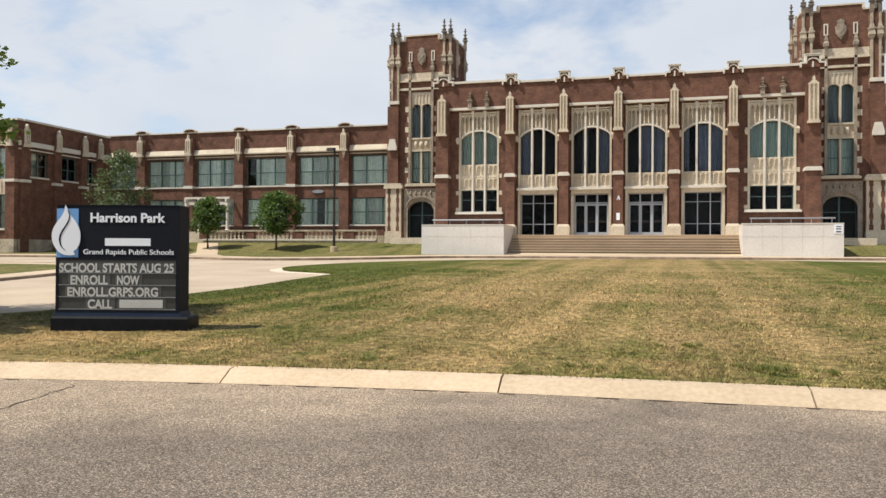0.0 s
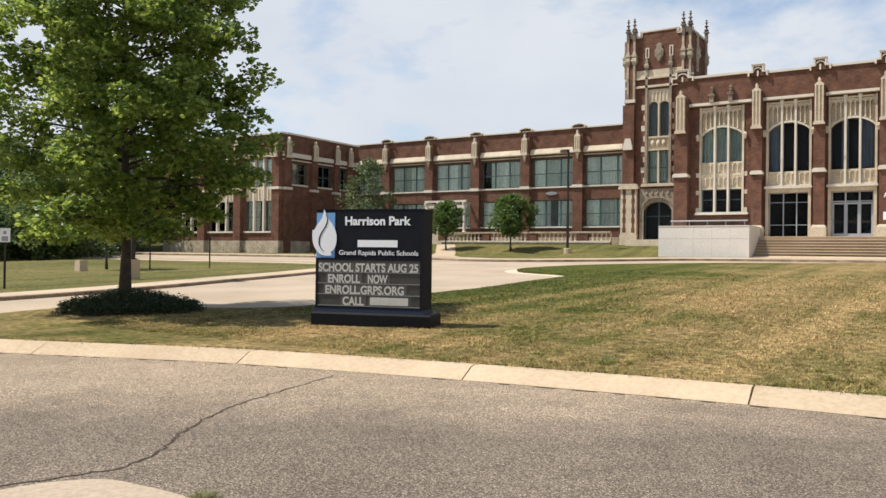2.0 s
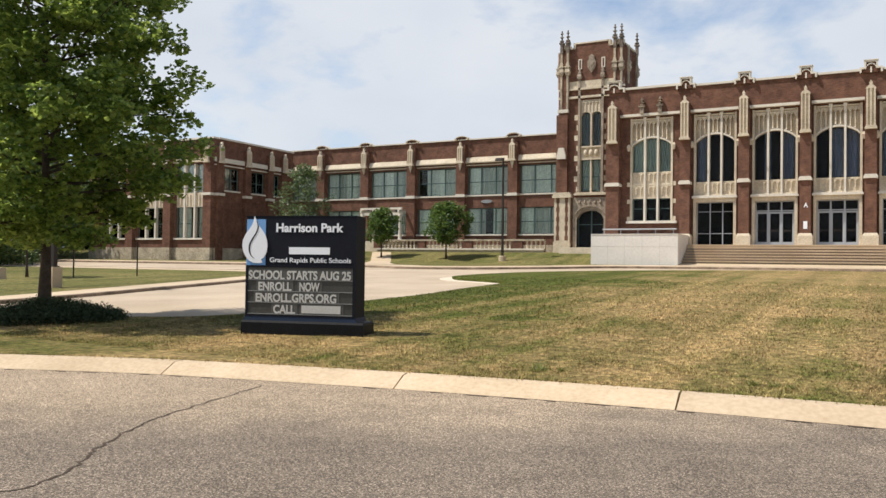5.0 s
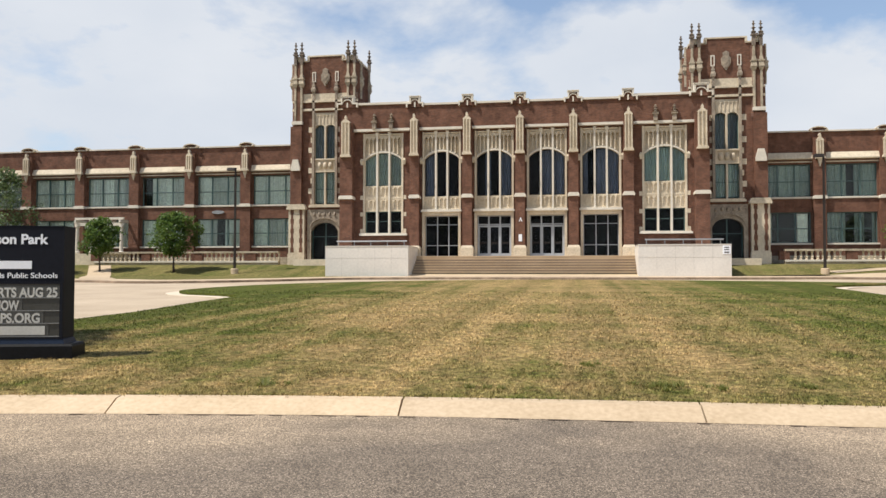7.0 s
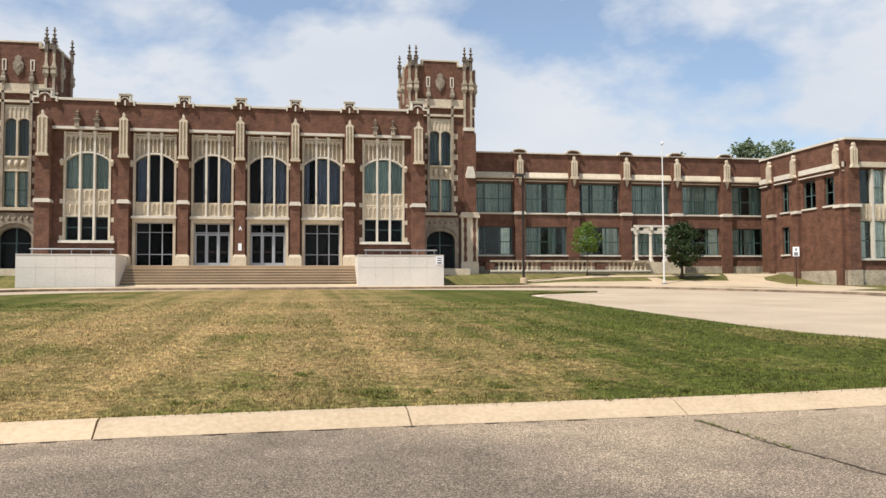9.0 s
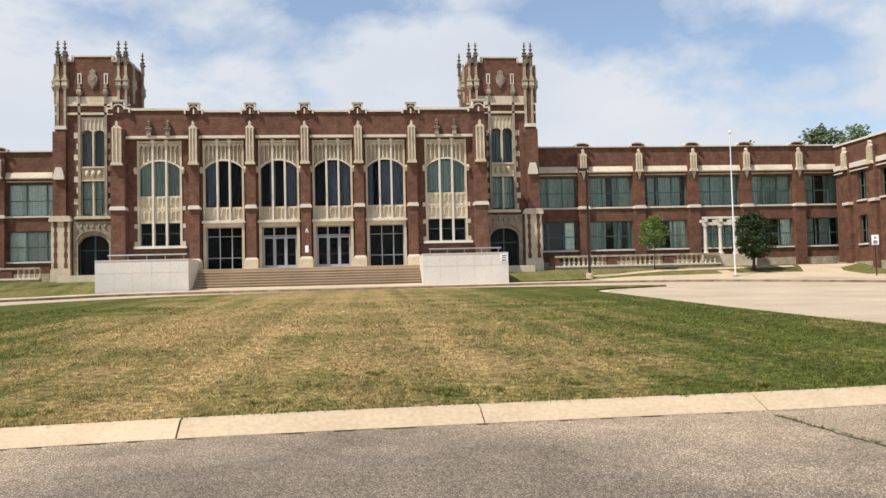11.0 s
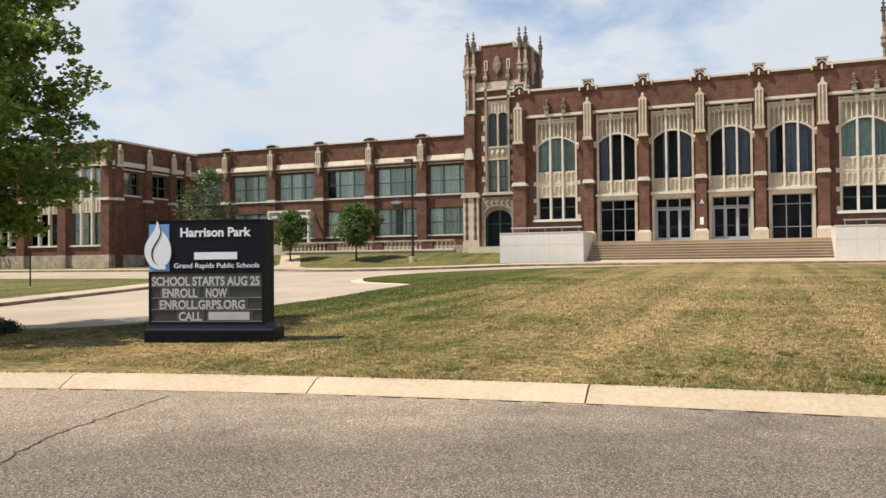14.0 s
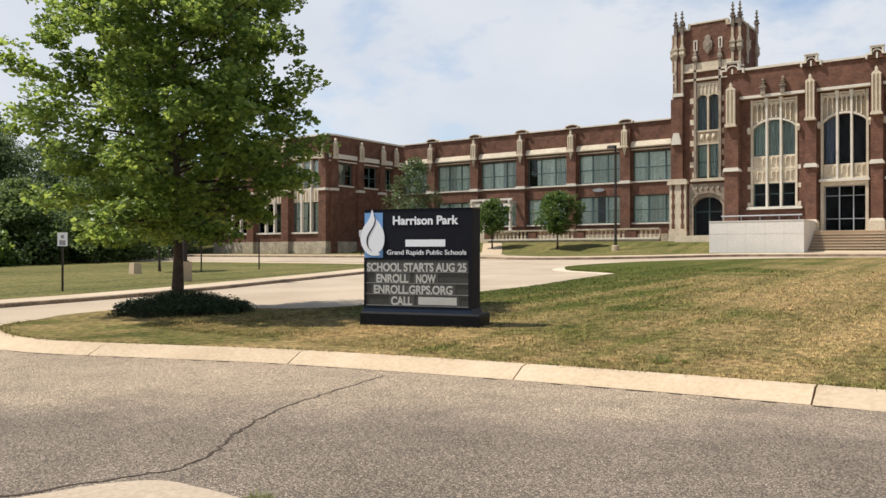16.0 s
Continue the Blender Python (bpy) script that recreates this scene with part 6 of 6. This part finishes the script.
# ---- poles and small signs ----


def street_lamp(x, y, h, label):
    ob = thing("street_lamp", label, "lamp", at=on(x, y), group="lamps before the school")
    part("footing", Build().lathe(0, 0, [(-0.1, 0.27), (0.32, 0.27), (0.36, 0.23)], 12), CONCRETE, ob, "pale concrete footing")
    part("pole", Build().taper(0, 0, 0.36, h, 0.075, 0.075, 0.055, 0.055), BRONZE, ob)
    part("arm", Build().box(-0.2, 0.05, -0.04, 0.04, h - 0.12, h - 0.04), BRONZE, ob)
    part("lamp_head", Build().taper(-0.32, 0, h - 0.2, h, 0.3, 0.2, 0.24, 0.15), BRONZE, ob)


street_lamp(-24.5, 55.4, 7.7, "dark bronze lamp post with a box head on a concrete footing")
street_lamp(15.75, 55.4, 7.75, "dark bronze lamp post with a box head on a concrete footing")
flag = thing("flagpole", "bare white metal flagpole with a ball top", "flagpole", at=on(26.0, 54.6))
part("pole", Build().lathe(0, 0, [(-0.1, 0.065), (3, 0.06), (10.1, 0.035)], 10), POLEWHITE, flag)
part("ball", Build().lathe(0, 0, [(10.1, 0.02), (10.15, 0.09), (10.22, 0.12), (10.3, 0.09), (10.35, 0.01)], 10), POLEWHITE, flag)
part("collar", Build().lathe(0, 0, [(-0.02, 0.2), (0.05, 0.19), (0.1, 0.1)], 12), GALV, flag)

lot = thing("car_park_lamp", "dark lamp pole on a square concrete pedestal", "lamp", at=on(-26.3, 19.4))
part("pedestal", Build().box(-0.2, 0.2, -0.2, 0.2, -0.1, 0.72), CONCRETE, lot, "square concrete pedestal")
part("pole", Build().taper(0, 0, 0.72, 6.5, 0.08, 0.08, 0.06, 0.06).box(-0.13, 0.13, -0.13, 0.13, 0.72, 0.76), BRONZE, lot)
part("lamp_head", Build().taper(0.3, 0, 6.35, 6.55, 0.3, 0.2, 0.24, 0.15), BRONZE, lot)
blk = thing("concrete_block", "short square concrete bollard on the grass", "bollard", at=on(-34.4, 22.6))
part("body", Build().taper(0, 0, -0.1, 0.48, 0.21, 0.21, 0.19, 0.19), CONCRETE, blk)


def post_sign(x, y, h, pw, ph, label, turn, face=True):
    ob = thing("sign_post", label, "sign", at=on(x, y), turn=turn, group="small signs on posts")
    part("post", Build().box(-0.03, 0.03, -0.02, 0.03, -0.1, h), BRONZE, ob)
    if face:
        part("plate", Build().box(-pw / 2, pw / 2, -0.035, -0.02, h - ph, h + 0.02), PUREWHITE, ob, "white sign plate")
        part("print", Build().box(-pw * 0.3, pw * 0.3, -0.04, -0.035, h - ph * 0.92, h - ph * 0.55).box(-pw * 0.15, pw * 0.15, -0.04, -0.035, h - ph * 0.4, h - ph * 0.15), GALV, ob, "unreadable print")
    return ob


post_sign(-25.4, 14.1, 1.85, 0.30, 0.42, "small white sign on a dark post in the grass", 50)
post_sign(-32.6, 25.0, 1.5, 0.2, 0.2, "thin bare dark post in the grass", 40, False)
post_sign(-31.3, 27.5, 1.6, 0.2, 0.2, "thin bare dark post in the grass", 40, False)
post_sign(-42.0, 47.2, 1.95, 0.38, 0.5, "white sign on a thin post before the school wall", 40)
post_sign(32.9, 49.2, 2.65, 0.42, 0.62, "white notice on a post near the corner block", -20)

# ---- cracks, near corner and weeds ----


def crack(pts, width, seed, lift=0.004):
    """A ragged dark strip: an open seam in the paving, or painted shade along the corner kerb."""
    rnd = random.Random(seed)
    line = smooth_line(pts, 9)
    vs = []
    for i, (x, y) in enumerate(line):
        a, c = line[max(i - 1, 0)], line[min(i + 1, len(line) - 1)]
        t = Vector((c[0] - a[0], c[1] - a[1])).normalized()
        j, w = rnd.uniform(-0.03, 0.03), width * rnd.uniform(0.4, 1.3)
        cx, cy = x - t.y * j, y + t.x * j
        vs += [(cx - t.y * w, cy + t.x * w, rise(cy) + lift), (cx + t.y * w, cy - t.x * w, rise(cy) + lift)]
    b = Build().add(vs, [(2 * i, 2 * i + 1, 2 * i + 3, 2 * i + 2) for i in range(len(line) - 1)])
    return tagged(new("crack_shade_strip", b.mesh("crack_shade_strip", DIRTSHADE)), "dark ragged crack across the asphalt, or shade painted along the corner kerb", "crack", kind="structure")


DIRTSHADE = material("crack_dirt_shade", (0.065, 0.045, 0.030), 0.95, vary=0.4, fine=30)
crack([(-6.55, 7.8), (-6.26, 6.53), (-5.93, 5.42), (-5.52, 4.66), (-5.24, 4.29), (-5.0, 3.75), (-5.1, 3.3), (-5.4, 2.4)], 0.013, 1)
crack([(4.4, 8.72), (4.45, 7.67), (4.52, 6.81), (4.6, 6.2), (4.62, 4.0)], 0.016, 2)
crack([(1.5, 7.9), (1.75, 7.2), (2.1, 6.6)], 0.003, 3)
crack([(-19.0, 16.0), (-17.6, 18.0), (-16.4, 19.4), (-16.0, 22.0)], 0.05, 4)
crack([(-15.6, 20.0), (-14.6, 21.5), (-13.9, 24.5)], 0.04, 5)
crack([(15.0, 26.0), (17.5, 30.0), (17.0, 33.0)], 0.05, 6)
crack([(14.0, 33.5), (17.5, 34.3), (22.0, 33.4), (26.0, 34.0)], 0.06, 15)
crack([(19.0, 27.5), (22.0, 30.2), (24.5, 30.8)], 0.05, 16)
seam = offset_line(FRONT, -0.06)
rs = random.Random(12)
sv = Build()
for a, c in zip(seam[20:], seam[21:]):
    if rs.random() < 0.62:
        f = rs.uniform(0.2, 0.7)
        p, q = Vector(a), Vector(a).lerp(Vector(c), f)
        nrm = Vector((-(q - p).y, (q - p).x)).normalized() * rs.uniform(0.025, 0.075)
        sv.add([(p.x, p.y, 0.005), (q.x, q.y, 0.005), (q.x + nrm.x, q.y + nrm.y, 0.005), (p.x + nrm.x, p.y + nrm.y, 0.005)], [(0, 1, 2, 3)])
tagged(new("kerb_dirt", sv.mesh("kerb_dirt", DIRTSHADE)), "dirt caught in the seam along the kerb", "dirt", kind="stuff")
NEAR = smooth_line([(-6.0, 0.4), (-5.35, 1.5), (-5.2, 2.2), (-5.2, 2.52), (-5.1, 2.85), (-5.0, 3.18), (-4.78, 3.43), (-4.46, 3.48), (-4.2, 3.49), (-3.95, 3.47), (-3.5, 3.35), (-2.6, 2.8), (-1.9, 1.9)])
sheet("corner_pavement", NEAR + [(-1.9, -1.0), (-6.0, -1.0)], 0.02, DRIVE, skirt=0.05, cuts=(), label="pale concrete corner of a street crossing", category="pavement")
INNER = smooth_line([(-5.3, 0.8), (-5.0, 1.7), (-4.88, 2.25), (-4.9, 2.42), (-4.86, 2.56), (-4.72, 2.74), (-4.5, 2.87), (-4.3, 2.94), (-4.1, 2.98), (-3.6, 2.9), (-2.9, 2.4), (-2.4, 1.5)])
sheet("corner_kerb", INNER + [(-2.4, -1.0), (-5.3, -1.0)], 0.05, CONCRETE, skirt=0.06, cuts=(), label="worn tan concrete ramp kerb at the street crossing", category="kerb")
# dark strip painted for the shaded face of the corner kerb
crack(offset_line(INNER, 0.035)[6:50], 0.045, 9, 0.026)

# ---- grass blades over the near lawn ----
rg = random.Random(5)
gb = Build()


def blades(x, y, z, n, spread, h):
    for _ in range(n):
        px, py = x + rg.gauss(0, spread), y + rg.gauss(0, spread)
        a, t, l = rg.uniform(0, 6.28), rg.uniform(0.7, 2.0), h * rg.uniform(0.5, 1.2)
        w = 0.007
        dx, dy = math.cos(a), math.sin(a)
        gb.add([(px - dy * w, py + dx * w, z), (px + dy * w, py - dx * w, z), (px + dx * l * t, py + dy * l * t, z + l)], [(0, 1, 2)])


edge = offset_line(FRONT, 0.465)
for a, c in zip(edge, edge[1:]):
    d = (Vector(c) - Vector(a)).length
    for k in range(int(d * 40)):
        p = Vector(a).lerp(Vector(c), rg.random())
        blades(p.x, p.y + abs(rg.gauss(0, 0.08)), rise(p.y) + 0.12, 6, 0.05, 0.045)
nr = np.random.default_rng(7)
N = 420000
by = 9.0 / (1.0 - nr.random(N) * 0.74)
bx = nr.uniform(-1.0, 1.0, N) * (4.0 + by * 1.05)
fx, fy = np.array([p[0] for p in edge]), np.array([p[1] for p in edge])
keep = (by > np.interp(bx, fx, fy) + 0.05) & (by < 34.0)
ring = np.array([(p[0], p[1]) for p in lawn_line + offset_line(BACK, 0.0)[4:-4]])
inside = np.zeros(N, bool)
for (xa, ya), (xb, yb) in zip(ring, np.roll(ring, -1, 0)):
    if ya != yb:
        inside ^= ((ya > by) != (yb > by)) & (bx < (xb - xa) * (by - ya) / (yb - ya) + xa)
keep &= inside
bx, by = bx[keep], by[keep]
n = len(bx)
clump = np.sin(bx * 3.1 + np.sin(by * 1.7) * 2) * np.sin(by * 2.3 + np.sin(bx * 1.1) * 2)
tall = (0.030 + 0.012 * clump) * nr.uniform(0.4, 1.3, n) * np.clip(by / 14.0, 0.9, 1.25)
turn, lean, wide = nr.uniform(0, 6.283, n), nr.uniform(0.3, 1.6, n), 0.0045 * by / 10.0
cx, sx_, bz = np.cos(turn), np.sin(turn), np.array([rise(v) for v in by]) + 0.122
tri = np.empty((n, 3, 3))
tri[:, 0] = np.stack([bx - sx_ * wide, by + cx * wide, bz], 1)
tri[:, 1] = np.stack([bx + sx_ * wide, by - cx * wide, bz], 1)
tri[:, 2] = np.stack([bx + cx * tall * lean, by + sx_ * tall * lean, bz + tall], 1)
turf = bpy.data.meshes.new("turf")
turf.vertices.add(n * 3)
turf.vertices.foreach_set("co", tri.ravel())
turf.loops.add(n * 3)
turf.loops.foreach_set("vertex_index", np.arange(n * 3))
turf.polygons.add(n)
turf.polygons.foreach_set("loop_start", np.arange(n) * 3)
turf.update(calc_edges=True)
turf.materials.append(BLADE)
tagged(new("turf", turf), "short mown grass, straw dry with green tufts", "grass", kind="stuff")
tagged(new("grass_blades", gb.mesh("grass_blades", BLADE)), "short dry grass blades over the lawn", "grass", kind="stuff")
wd = Build()
gb = wd
WEED = leaf_material("weed_green", (0.09, 0.105, 0.02), (0.19, 0.20, 0.05), 0.3)
for k in range(30):
    f = rg.random()
    blades(4.42 + 0.1 * f, 8.7 - 1.6 * f, 0.004, 5, 0.015, 0.022)
for x, y in ((-3.95, 3.52), (-3.6, 3.48)):
    blades(x, y, 0.0, 90, 0.05, 0.05)
for x, y, m in ((-3.82, 9.97, 1.2), (0.87, 10.45, 1.3), (0.04, 12.2, 0.9), (1.63, 10.34, 0.8), (3.69, 9.56, 1.0), (-1.16, 10.04, 0.7), (4.9, 9.9, 0.9), (2.6, 10.6, 0.7), (6.2, 10.2, 0.8)):
    for _ in range(int(7 * m)):
        blades(x + rg.gauss(0, 0.13 * m), y + rg.gauss(0, 0.10 * m), rise(y) + 0.125, 26, 0.035, 0.05 + 0.02 * m)
tagged(new("weeds", wd.mesh("weeds", WEED)), "green weeds growing in the paving seams", "weeds", kind="stuff")

# ---- footpaths over the bank ----
PATHS = (([(15.5, 54.7), (19.0, 55.6), (25.7, 55.9), (25.9, 57.4), (26.7, 57.4), (26.9, 56.0), (31.8, 55.9), (32.6, 57.6), (33.2, 59.2), (38.3, 59.2), (35.6, 57.4), (34.9, 56.0), (36.0, 53.2), (37.0, 50.0), (36.0, 45.0), (31.0, 42.0), (28.6, 48.0), (23.0, 52.2)], "pale concrete forecourt and path to the porch"),
         ([(-11.4, 53.2), (-11.4, 55.02), (4.0, 55.02), (4.0, 53.2)], "pale concrete apron at the foot of the stairs"),
         ([(16.5, 55.6), (22.0, 57.5), (25.0, 57.7), (32.5, 58.2), (32.6, 58.9), (25.0, 58.5), (22.0, 58.3), (16.0, 56.3)], "narrow concrete path along the terrace"),
         ([(-28.6, 47.0), (-31.0, 50.0), (-34.0, 55.0), (-36.5, 59.0), (-38.4, 59.0), (-35.6, 54.5), (-33.2, 50.0), (-31.4, 47.2)], "pale concrete path to the porch"))
for k, (outline, text) in enumerate(PATHS):
    sheet("path", outline, 0.152 + 0.005 * k, CONCRETE, cuts=(54.3, 59.3), climb=True, label=text, category="path")
